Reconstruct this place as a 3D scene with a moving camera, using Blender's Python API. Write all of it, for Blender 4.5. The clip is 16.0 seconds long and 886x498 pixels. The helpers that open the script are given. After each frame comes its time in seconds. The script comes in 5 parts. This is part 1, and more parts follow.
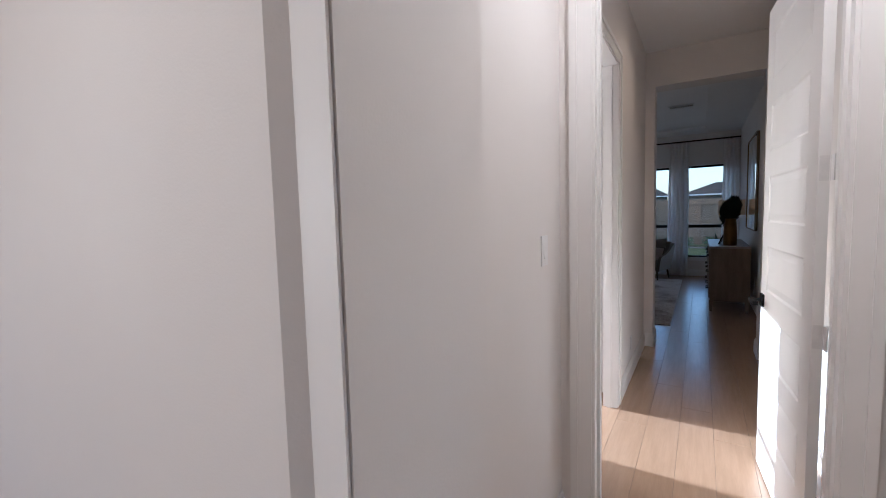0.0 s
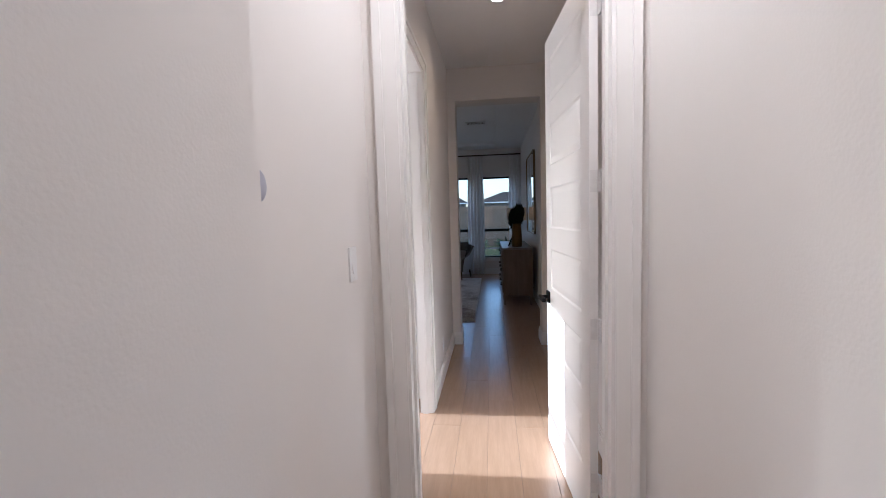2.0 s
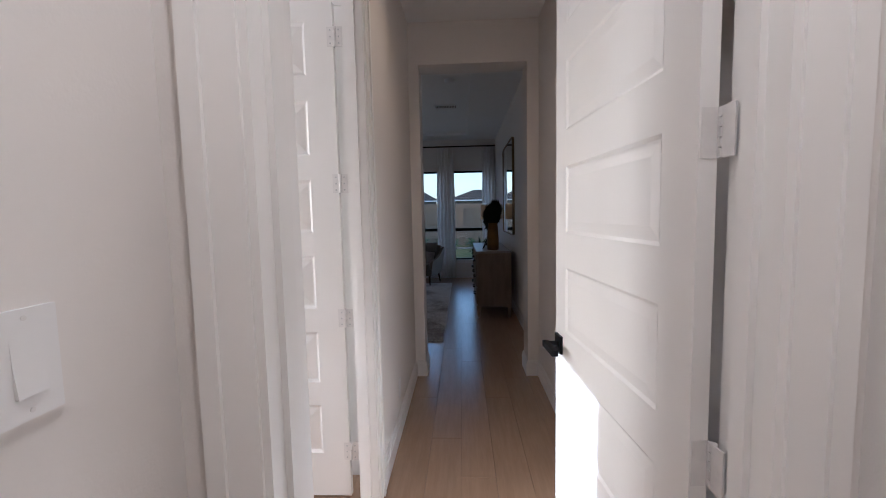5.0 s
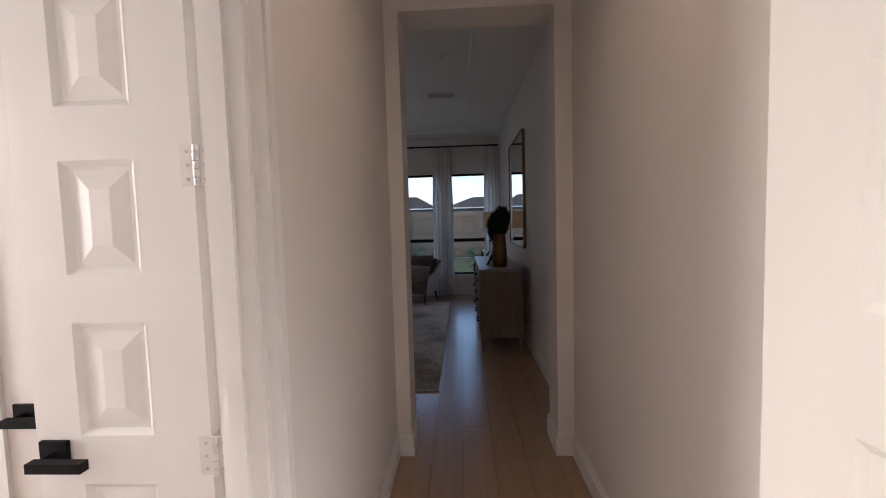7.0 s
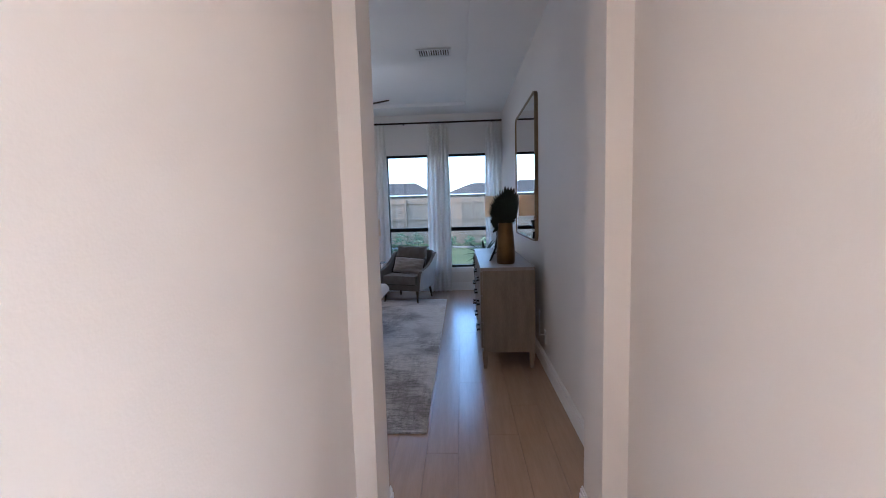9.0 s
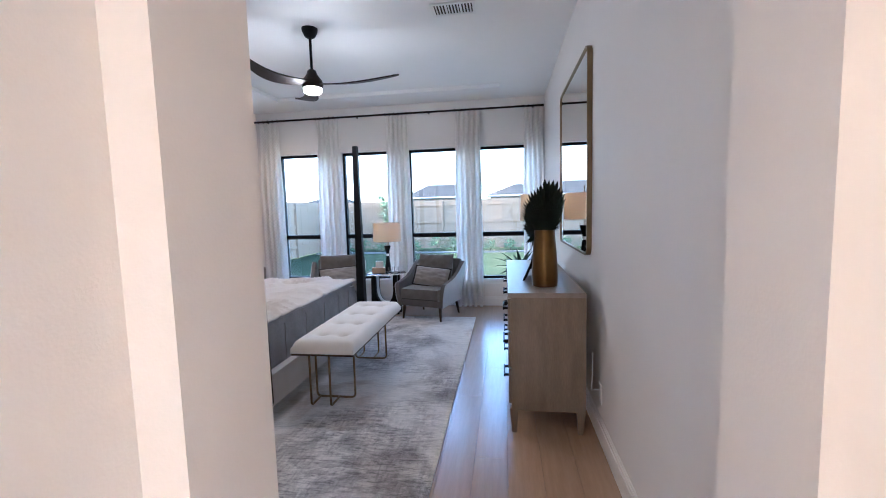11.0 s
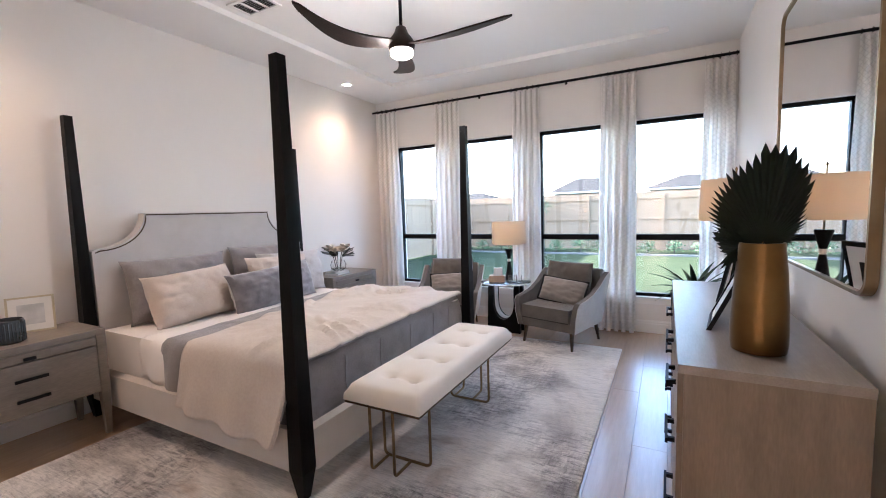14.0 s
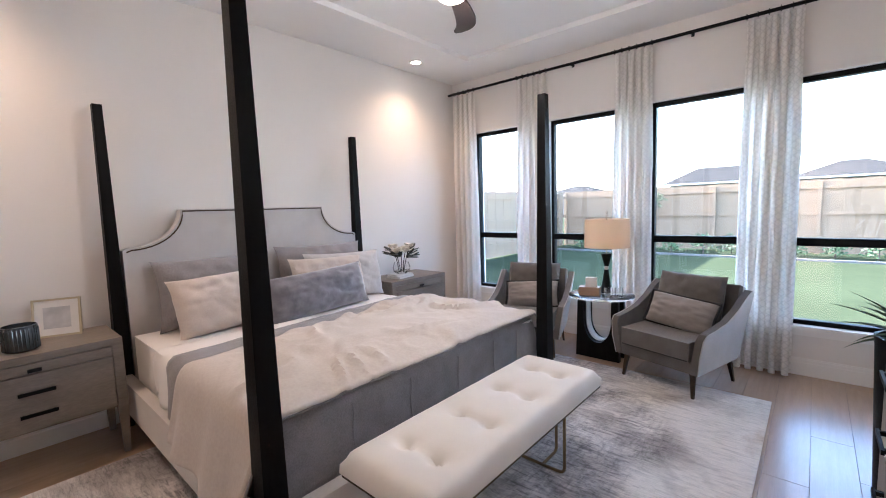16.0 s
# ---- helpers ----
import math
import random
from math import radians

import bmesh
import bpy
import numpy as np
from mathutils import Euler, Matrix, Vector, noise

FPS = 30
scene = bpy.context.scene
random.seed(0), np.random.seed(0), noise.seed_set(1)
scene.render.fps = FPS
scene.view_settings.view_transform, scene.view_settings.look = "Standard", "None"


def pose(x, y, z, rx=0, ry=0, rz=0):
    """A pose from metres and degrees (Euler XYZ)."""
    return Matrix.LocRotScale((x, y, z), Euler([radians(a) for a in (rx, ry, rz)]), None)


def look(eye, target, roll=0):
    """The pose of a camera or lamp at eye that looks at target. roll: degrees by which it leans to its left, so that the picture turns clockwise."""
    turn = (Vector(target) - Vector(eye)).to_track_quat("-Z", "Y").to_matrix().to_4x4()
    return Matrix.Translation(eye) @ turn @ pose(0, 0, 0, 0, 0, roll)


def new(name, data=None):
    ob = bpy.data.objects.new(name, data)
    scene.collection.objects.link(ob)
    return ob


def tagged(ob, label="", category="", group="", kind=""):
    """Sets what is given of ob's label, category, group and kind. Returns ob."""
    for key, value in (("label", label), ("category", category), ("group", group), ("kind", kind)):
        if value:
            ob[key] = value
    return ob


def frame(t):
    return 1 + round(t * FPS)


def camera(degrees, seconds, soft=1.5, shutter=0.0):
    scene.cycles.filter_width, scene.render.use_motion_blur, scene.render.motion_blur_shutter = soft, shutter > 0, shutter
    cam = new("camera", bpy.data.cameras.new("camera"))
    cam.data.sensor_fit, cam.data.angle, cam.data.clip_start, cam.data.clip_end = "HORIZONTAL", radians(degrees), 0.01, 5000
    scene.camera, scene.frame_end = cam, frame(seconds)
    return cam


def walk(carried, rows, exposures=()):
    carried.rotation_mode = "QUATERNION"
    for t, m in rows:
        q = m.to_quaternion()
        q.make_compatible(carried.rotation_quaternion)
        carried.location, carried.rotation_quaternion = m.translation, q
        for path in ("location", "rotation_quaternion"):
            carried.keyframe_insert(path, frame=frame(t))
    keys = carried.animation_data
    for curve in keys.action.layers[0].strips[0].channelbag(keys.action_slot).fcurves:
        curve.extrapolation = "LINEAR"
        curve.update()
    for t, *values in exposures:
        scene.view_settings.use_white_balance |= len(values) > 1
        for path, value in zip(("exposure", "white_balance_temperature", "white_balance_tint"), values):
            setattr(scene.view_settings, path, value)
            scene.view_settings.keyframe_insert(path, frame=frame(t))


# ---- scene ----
cam = camera(93.2, 16.0, 1.0)
PATH = [
    (0, (0.099, 0.145, 1.437), (-0.948, 1.842, 1.282), -1.6),
    (0.5, (0.113, 0.248, 1.437), (-0.688, 2.074, 1.284), -1.7),
    (1, (0.107, 0.301, 1.445), (-0.472, 2.209, 1.29), -1.7),
    (1.5, (0.079, 0.34, 1.443), (-0.304, 2.298, 1.293), -1.7),
    (2, (0.055, 0.364, 1.446), (-0.18, 2.344, 1.291), -1.7),
    (2.5, (0.026, 0.4, 1.445), (-0.118, 2.388, 1.287), -1.7),
    (3, (-0.001, 0.483, 1.439), (-0.103, 2.474, 1.275), -1.5),
    (3.5, (0.014, 0.668, 1.437), (-0.078, 2.659, 1.266), -1.2),
    (4, (0.039, 0.88, 1.437), (-0.057, 2.87, 1.263), -1.1),
    (6.5, (0.016, 2.211, 1.45), (-0.077, 4.204, 1.309), -1.5),
    (7, (0.023, 2.478, 1.455), (-0.068, 4.471, 1.323), -1.6),
    (7.5, (0.065, 2.72, 1.456), (-0.021, 4.714, 1.322), -1.7),
    (8, (0.069, 2.927, 1.464), (-0.01, 4.919, 1.305), -1.8),
    (8.5, (0.037, 3.163, 1.465), (-0.04, 5.153, 1.283), -1.8),
    (9, (0.049, 3.404, 1.447), (-0.042, 5.392, 1.252), -1.6),
    (11.5, (0.203, 4.664, 1.436), (-0.175, 6.621, 1.262), -1.5),
    (12, (0.177, 4.877, 1.432), (-0.301, 6.812, 1.267), -1.4),
    (12.5, (0.141, 5.063, 1.438), (-0.456, 6.966, 1.281), -1.5),
    (13, (0.139, 5.219, 1.43), (-0.579, 7.079, 1.271), -1.7),
    (13.5, (0.156, 5.381, 1.442), (-0.678, 7.191, 1.275), -1.7),
    (14, (0.164, 5.521, 1.434), (-0.777, 7.277, 1.253), -1.7),
    (14.5, (0.108, 5.677, 1.429), (-0.93, 7.376, 1.237), -1.7),
    (15, (0.033, 5.879, 1.426), (-1.101, 7.516, 1.235), -1.7),
    (15.5, (-0.007, 6.089, 1.418), (-1.238, 7.654, 1.226), -1.7),
    (16, (-0.036, 6.32, 1.435), (-1.359, 7.808, 1.241), -1.8),
]
walk(cam, [(t, look(eye, target, roll)) for t, eye, target, roll in PATH],
     [(0.0, 1.42, 4780, 8), (1.0, 1.6, 4800, 9), (3.0, 1.55, 4750, 8), (4.2, 1.45, 4700, 7), (6.3, 1.15, 5250, 12), (7.0, 1.45, 5350, 12), (7.5, 1.8, 5350, 13), (8.0, 2.5, 4800, 9), (9.0, 3.1, 4700, 9),
      (11.3, 4.1, 4800, 8), (12.0, 4.1, 5200, 10), (13.0, 4.4, 5500, 11), (14.5, 4.4, 5500, 12), (16.0, 4.3, 5450, 12)])

# ---- light ----
SUN_ELEVATION, SUN_AZIMUTH = 21.0, 180.0  # the sun stands low on the -x side
world = bpy.data.worlds.new("sky")
scene.world = world
world.use_nodes = True
wn = world.node_tree.nodes
sky = wn.new("ShaderNodeTexSky")
sky.sky_type, sky.sun_disc = "NISHITA", False
sky.sun_elevation, sky.sun_rotation = radians(SUN_ELEVATION), radians(-90)
sky.altitude, sky.dust_density = 50, 2.0
wn["Background"].inputs["Strength"].default_value = 0.15
world.node_tree.links.new(sky.outputs[0], wn["Background"].inputs["Color"])

sun = new("sun", bpy.data.lights.new("sun", "SUN"))
sun.data.energy, sun.data.angle, sun.data.color = 3.8, radians(0.5), (1.0, 0.93, 0.84)
sun.matrix_world = look((-40, 2.95, 40 * math.tan(radians(SUN_ELEVATION))), (0, 2.95, 0))


def area_lamp(name, eye, target, w, h, watts, colour):
    lamp = new(name, bpy.data.lights.new(name, "AREA"))
    lamp.data.shape, lamp.data.size, lamp.data.size_y = "RECTANGLE", w, h
    lamp.data.energy, lamp.data.color = watts, colour
    lamp.matrix_world = look(eye, target)
    return lamp


def spot_lamp(name, eye, target, watts, colour, cone=90, blend=0.6, radius=0.04):
    lamp = new(name, bpy.data.lights.new(name, "SPOT"))
    lamp.data.energy, lamp.data.color, lamp.data.spot_size = watts, colour, radians(cone)
    lamp.data.spot_blend, lamp.data.shadow_soft_size = blend, radius
    lamp.matrix_world = look(eye, target)
    return lamp


def point_lamp(name, eye, watts, colour, radius=0.05):
    lamp = new(name, bpy.data.lights.new(name, "POINT"))
    lamp.data.energy, lamp.data.color, lamp.data.shadow_soft_size = watts, colour, radius
    lamp.location = eye
    return lamp


WARM = (1.0, 0.72, 0.46)
FILL_WARM = (1.0, 0.80, 0.62)
# unseen fill added in the front room's west opening; daylight in the bathroom's window
area_lamp("front_room_fill", (-4.94, -2.4, 1.6), (0.0, 0.9, 1.5), 1.9, 1.9, 17, FILL_WARM)
area_lamp("bathroom_daylight", (-3.28, 2.95, 1.62), (0.0, 2.95, 1.2), 0.72, 1.3, 20, (1.0, 0.83, 0.67))
# two added fill spots, front room and vestibule, then the recessed and ceiling lamps
spot_lamp("fill_spot_front", (-1.0, -0.60, 3.0), (-1.0, -0.60, 0), 28, FILL_WARM, 155, 0.8, 0.05)
spot_lamp("fill_spot_vestibule", (0.14, 1.55, 3.0), (0.14, 1.55, 0), 26, FILL_WARM, 150, 1.0, 0.05)
spot_lamp("can_bulb_hall", (0.13, 3.6, 3.0), (0.13, 3.6, 0), 5.8, (1.0, 0.64, 0.36), 150, 1.0, 0.06)
point_lamp("fan_bulb", (-1.5, 8.1, 2.46), 2.5, (1.0, 0.86, 0.72), 0.12)
point_lamp("lamp_bulb_window", (-1.49, 10.27, 1.15), 0.15, WARM, 0.03)
point_lamp("lamp_bulb_dresser", (0.53, 8.62, 1.45), 0.15, WARM, 0.03)
spot_lamp("can_bulb_a", (-3.22, 9.72, 3.0), (-3.22, 9.72, 0), 4.4, (1.0, 0.64, 0.39), 140, 1.0, 0.09)
spot_lamp("can_bulb_b", (-3.22, 6.15, 3.0), (-3.22, 6.15, 0), 4.4, (1.0, 0.64, 0.39), 140, 1.0, 0.09)

# ---- materials ----


def shader(name, base, second=None, scale=6.0, rough=0.5, metal=0.0, bump=0.0, bump_scale=80.0, stretch=(1, 1, 1),
           detail=4.0, vary=0.0, sheen=0.0, coat=0.0, fine=0.0, spec=0.5):
    """A principled material: two tones mixed by noise, fine grain, bump and a per-object shift."""
    m = bpy.data.materials.new(name)
    m.use_nodes = True
    n, l = m.node_tree.nodes, m.node_tree.links
    b = n["Principled BSDF"]
    b.inputs["Roughness"].default_value, b.inputs["Metallic"].default_value = rough, metal
    b.inputs["Sheen Weight"].default_value, b.inputs["Coat Weight"].default_value = sheen, coat
    b.inputs["Specular IOR Level"].default_value, b.inputs["Coat Roughness"].default_value = spec, 0.22
    tc, mp = n.new("ShaderNodeTexCoord"), n.new("ShaderNodeMapping")
    mp.inputs["Scale"].default_value = stretch
    l.new(tc.outputs["Object"], mp.inputs["Vector"])
    noise_a = n.new("ShaderNodeTexNoise")
    noise_a.inputs["Scale"].default_value, noise_a.inputs["Detail"].default_value = scale, detail
    l.new(mp.outputs[0], noise_a.inputs["Vector"])
    ramp = n.new("ShaderNodeValToRGB")
    second = second or tuple(c * 0.9 for c in base)
    ramp.color_ramp.elements[0].position, ramp.color_ramp.elements[1].position = 0.35, 0.65
    ramp.color_ramp.elements[0].color, ramp.color_ramp.elements[1].color = (*base, 1), (*second, 1)
    l.new(noise_a.outputs["Fac"], ramp.inputs[0])
    colour = ramp.outputs[0]
    if vary:
        info, hsv, mul = n.new("ShaderNodeObjectInfo"), n.new("ShaderNodeHueSaturation"), n.new("ShaderNodeMapRange")
        mul.inputs["To Min"].default_value, mul.inputs["To Max"].default_value = 1 - vary, 1 + vary
        l.new(info.outputs["Random"], mul.inputs["Value"])
        l.new(mul.outputs[0], hsv.inputs["Value"])
        l.new(colour, hsv.inputs["Color"])
        colour = hsv.outputs[0]
        off = n.new("ShaderNodeVectorMath")
        off.operation = "MULTIPLY_ADD"
        off.inputs[1].default_value = (1, 1, 1)
        l.new(tc.outputs["Object"], off.inputs[0])
        l.new(info.outputs["Random"], off.inputs[2])
        l.new(off.outputs[0], mp.inputs["Vector"])
    if fine:
        nf, mix = n.new("ShaderNodeTexNoise"), n.new("ShaderNodeMix")
        nf.inputs["Scale"].default_value, nf.inputs["Detail"].default_value = bump_scale * 0.6, 3
        l.new(mp.outputs[0], nf.inputs["Vector"])
        mix.data_type, mix.blend_type = "RGBA", "OVERLAY"
        mix.inputs["Factor"].default_value = fine
        l.new(colour, mix.inputs["A"])
        l.new(nf.outputs["Fac"], mix.inputs["B"])
        colour = mix.outputs["Result"]
    l.new(colour, b.inputs["Base Color"])
    if bump:
        nb, bp = n.new("ShaderNodeTexNoise"), n.new("ShaderNodeBump")
        nb.inputs["Scale"].default_value, nb.inputs["Detail"].default_value = bump_scale, 5
        bp.inputs["Strength"].default_value, bp.inputs["Distance"].default_value = bump, 0.004
        l.new(mp.outputs[0], nb.inputs["Vector"])
        l.new(nb.outputs["Fac"], bp.inputs["Height"])
        l.new(bp.outputs[0], b.inputs["Normal"])
    return m


def glow(name, colour, strength):
    m = bpy.data.materials.new(name)
    m.use_nodes = True
    b = m.node_tree.nodes["Principled BSDF"]
    b.inputs["Base Color"].default_value = (*colour, 1)
    b.inputs["Emission Color"].default_value, b.inputs["Emission Strength"].default_value = (*colour, 1), strength
    return m


def glass(name, tint=(1, 1, 1), rough=0.0):
    m = bpy.data.materials.new(name)
    m.use_nodes = True
    b = m.node_tree.nodes["Principled BSDF"]
    b.inputs["Base Color"].default_value, b.inputs["Roughness"].default_value = (*tint, 1), rough
    b.inputs["Transmission Weight"].default_value, b.inputs["IOR"].default_value = 1.0, 1.45
    return m


def cloth_through(name, base, second, amount, pattern=0.0):
    """Cloth that lets some light through, with a woven lattice pattern."""
    m = shader(name, base, second, 3.0, 0.9, bump=0.2, bump_scale=300, sheen=0.2)
    n, l = m.node_tree.nodes, m.node_tree.links
    b = n["Principled BSDF"]
    tr, mix = n.new("ShaderNodeBsdfTranslucent"), n.new("ShaderNodeMixShader")
    mix.inputs[0].default_value = amount
    tr.inputs["Color"].default_value = (*base, 1)
    if pattern:
        uv, comb = n.new("ShaderNodeUVMap"), n.new("ShaderNodeMapping")
        comb.inputs["Rotation"].default_value = (0, 0, radians(45))
        comb.inputs["Scale"].default_value = (26, 26, 26)
        vor = n.new("ShaderNodeTexVoronoi")
        vor.feature, vor.distance = "DISTANCE_TO_EDGE", "EUCLIDEAN"
        vor.inputs["Randomness"].default_value, vor.inputs["Scale"].default_value = 0.12, 1.0
        ramp, mx = n.new("ShaderNodeValToRGB"), n.new("ShaderNodeMix")
        ramp.color_ramp.elements[0].position, ramp.color_ramp.elements[1].position = 0.06, 0.12
        mx.data_type, mx.blend_type = "RGBA", "MULTIPLY"
        mx.inputs["Factor"].default_value = pattern
        l.new(uv.outputs[0], comb.inputs[0])
        l.new(comb.outputs[0], vor.inputs["Vector"])
        l.new(vor.outputs["Distance"], ramp.inputs[0])
        old = b.inputs["Base Color"].links[0].from_socket
        l.new(old, mx.inputs["A"])
        l.new(ramp.outputs[0], mx.inputs["B"])
        l.new(mx.outputs["Result"], b.inputs["Base Color"])
        l.new(mx.outputs["Result"], tr.inputs["Color"])
    l.new(b.outputs[0], mix.inputs[1])
    l.new(tr.outputs[0], mix.inputs[2])
    l.new(mix.outputs[0], n["Material Output"].inputs[0])
    return m


M = {}
M["wall"] = shader("wall_paint", (0.76, 0.725, 0.69), (0.745, 0.71, 0.675), 1.5, 0.72, bump=0.12, bump_scale=160)
M["ceiling"] = shader("ceiling_paint", (0.84, 0.83, 0.815), (0.82, 0.81, 0.795), 1.2, 0.8, bump=0.2, bump_scale=120)
M["trim"] = shader("trim_paint", (0.82, 0.80, 0.775), (0.80, 0.78, 0.755), 3, 0.42)
M["door"] = shader("door_paint", (0.81, 0.79, 0.765), (0.79, 0.77, 0.745), 3, 0.38, bump=0.05, bump_scale=50)
M["plank"] = shader("oak_plank", (0.40, 0.265, 0.168), (0.355, 0.23, 0.142), 5, 0.36, bump=0.06, bump_scale=40,
                    stretch=(9, 0.7, 9), vary=0.04, detail=6, fine=0.10, coat=0.9)
M["subfloor"] = shader("plank_joint", (0.27, 0.19, 0.13), rough=0.9)
M["black"] = shader("black_metal", (0.005, 0.005, 0.006), (0.008, 0.008, 0.009), 20, 0.5, bump=0.05, spec=0.12)
M["ebony"] = shader("ebonised_wood", (0.004, 0.0038, 0.004), (0.007, 0.0065, 0.007), 4, 0.45, bump=0.15, bump_scale=60, stretch=(6, 6, 0.5), spec=0.10)
M["linen"] = shader("cream_linen", (0.62, 0.575, 0.53), (0.58, 0.535, 0.49), 6, 0.92, bump=0.35, bump_scale=420, sheen=0.25, fine=0.2)
M["headboard"] = shader("headboard_linen", (0.53, 0.50, 0.48), (0.495, 0.465, 0.445), 8, 0.92, bump=0.35, bump_scale=420, sheen=0.2, fine=0.2)
M["sheet"] = shader("white_sheet", (0.80, 0.765, 0.73), (0.77, 0.735, 0.70), 4, 0.9, bump=0.2, bump_scale=30, sheen=0.15)
M["duvet"] = shader("cream_duvet", (0.585, 0.515, 0.455), (0.55, 0.48, 0.42), 5, 0.92, bump=0.15, bump_scale=120, sheen=0.2, fine=0.15)
M["grey_cloth"] = shader("grey_coverlet", (0.25, 0.232, 0.232), (0.20, 0.186, 0.186), 9, 0.93, bump=0.4, bump_scale=260, sheen=0.3, fine=0.35)
M["grey_pillow"] = shader("grey_pillow_cloth", (0.25, 0.23, 0.235), (0.21, 0.193, 0.198), 8, 0.93, bump=0.3, bump_scale=200, sheen=0.3, fine=0.3)
M["blush"] = shader("blush_pillow_cloth", (0.57, 0.49, 0.43), (0.53, 0.45, 0.395), 6, 0.93, bump=0.3, bump_scale=240, sheen=0.25, fine=0.2)
M["velvet"] = shader("grey_velvet", (0.19, 0.175, 0.19), (0.11, 0.10, 0.112), 12, 0.8, bump=0.3, bump_scale=90, sheen=0.7)
M["bench"] = shader("ivory_velvet", (0.76, 0.70, 0.635), (0.72, 0.66, 0.595), 6, 0.85, bump=0.2, bump_scale=260, sheen=0.4)
M["brass"] = shader("aged_brass", (0.26, 0.175, 0.09), (0.19, 0.13, 0.07), 15, 0.3, 1.0)
M["dark_brass"] = shader("dark_bronze", (0.10, 0.075, 0.05), (0.07, 0.05, 0.035), 15, 0.4, 1.0)
M["bronze"] = shader("muted_bronze", (0.24, 0.175, 0.105), (0.20, 0.145, 0.085), 12, 0.45, 0.9)
M["gold"] = shader("gold_glaze", (0.17, 0.095, 0.031), (0.11, 0.06, 0.02), 6, 0.36, 0.85, bump=0.1, bump_scale=40)
M["oak"] = shader("limed_oak", (0.215, 0.165, 0.122), (0.165, 0.125, 0.091), 3.2, 0.5, bump=0.12, bump_scale=50, stretch=(5, 5, 0.8), detail=8, fine=0.25)
M["oak_top"] = shader("limed_oak_top", (0.27, 0.235, 0.205), (0.23, 0.20, 0.172), 3, 0.4, bump=0.1, bump_scale=50, stretch=(6, 0.8, 6), detail=8, fine=0.2)
M["ash"] = shader("grey_ash", (0.215, 0.18, 0.15), (0.175, 0.145, 0.12), 4, 0.5, bump=0.12, bump_scale=50, stretch=(4, 0.9, 4), detail=8, fine=0.25)
M["taupe"] = shader("taupe_weave", (0.125, 0.109, 0.098), (0.10, 0.087, 0.078), 10, 0.92, bump=0.4, bump_scale=380, sheen=0.25, fine=0.3)
M["shell"] = shader("pale_grey_shell", (0.50, 0.475, 0.445), (0.46, 0.435, 0.405), 10, 0.9, bump=0.35, bump_scale=380, sheen=0.25, fine=0.2)
M["taupe_pillow"] = shader("taupe_silk", (0.28, 0.24, 0.22), (0.19, 0.165, 0.15), 4, 0.5, stretch=(1, 1, 5), bump=0.15, bump_scale=50, sheen=0.4)
M["piping"] = shader("black_piping", (0.02, 0.02, 0.022), rough=0.8)
M["curtain"] = cloth_through("curtain_sheer", (0.90, 0.875, 0.835), (0.88, 0.855, 0.815), 0.5, 0.12)
M["shade"] = cloth_through("lamp_shade_linen", (0.74, 0.64, 0.52), (0.71, 0.61, 0.49), 0.5)
M["bulb"] = glow("lit_diffuser", (1.0, 0.80, 0.58), 2.0)
M["clear"] = glass("clear_glass")
M["pane"] = glass("window_glass")
M["mirror"] = shader("silvered_mirror", (0.92, 0.92, 0.93), (0.92, 0.92, 0.93), rough=0.01, metal=1.0)
M["leaf"] = shader("palm_leaf", (0.007, 0.013, 0.006), (0.004, 0.007, 0.004), 8, 0.6, spec=0.2, bump=0.3, bump_scale=60)
M["plant"] = shader("agave_leaf", (0.035, 0.07, 0.035), (0.02, 0.045, 0.022), 8, 0.45)
M["petal"] = shader("magnolia_petal", (0.78, 0.72, 0.62), (0.72, 0.64, 0.52), 10, 0.6)
M["brown_leaf"] = shader("magnolia_leaf", (0.022, 0.016, 0.010), (0.014, 0.018, 0.010), 10, 0.45)
M["paper"] = shader("paper_white", (0.78, 0.76, 0.73), rough=0.7)
M["print"] = shader("grey_print", (0.42, 0.42, 0.43), (0.62, 0.62, 0.62), 9, 0.6)
M["frame_gold"] = shader("pale_gold_frame", (0.52, 0.45, 0.32), rough=0.45, metal=0.3)
M["smoke_glass"] = shader("smoked_glass", (0.02, 0.025, 0.028), (0.03, 0.035, 0.04), 10, 0.12, coat=0.5)
M["teal"] = shader("teal_glaze", (0.02, 0.05, 0.065), (0.035, 0.07, 0.085), 9, 0.55, bump=0.2)
M["box"] = shader("tan_leather", (0.40, 0.26, 0.17), (0.36, 0.23, 0.15), 10, 0.55, bump=0.15)
M["plastic"] = shader("white_plastic", (0.78, 0.77, 0.76), (0.77, 0.76, 0.75), rough=0.4)
M["steel"] = shader("painted_hinge", (0.74, 0.72, 0.70), (0.68, 0.66, 0.645), 30, 0.35, 0.2)
M["dial"] = shader("thermostat_face", (0.44, 0.44, 0.51), (0.41, 0.41, 0.48), 4, 0.3)
M["digits"] = glow("thermostat_digits", (0.62, 0.62, 0.85), 0.2)
M["vent_dark"] = shader("vent_shadow", (0.035, 0.035, 0.037), rough=0.8)
M["walnut"] = shader("dark_walnut", (0.022, 0.013, 0.010), (0.013, 0.008, 0.007), 6, 0.45, spec=0.25, bump=0.1, stretch=(1, 8, 8))
M["grass"] = shader("lawn", (0.034, 0.042, 0.023), (0.044, 0.053, 0.029), 0.6, 1.0, spec=0.0, bump=0.2, bump_scale=12, detail=6, fine=0.2)
M["fence"] = shader("cedar_board", (0.27, 0.19, 0.125), (0.225, 0.158, 0.103), 2, 0.9, spec=0.1, bump=0.08, bump_scale=30, stretch=(6, 6, 0.6), fine=0.25)
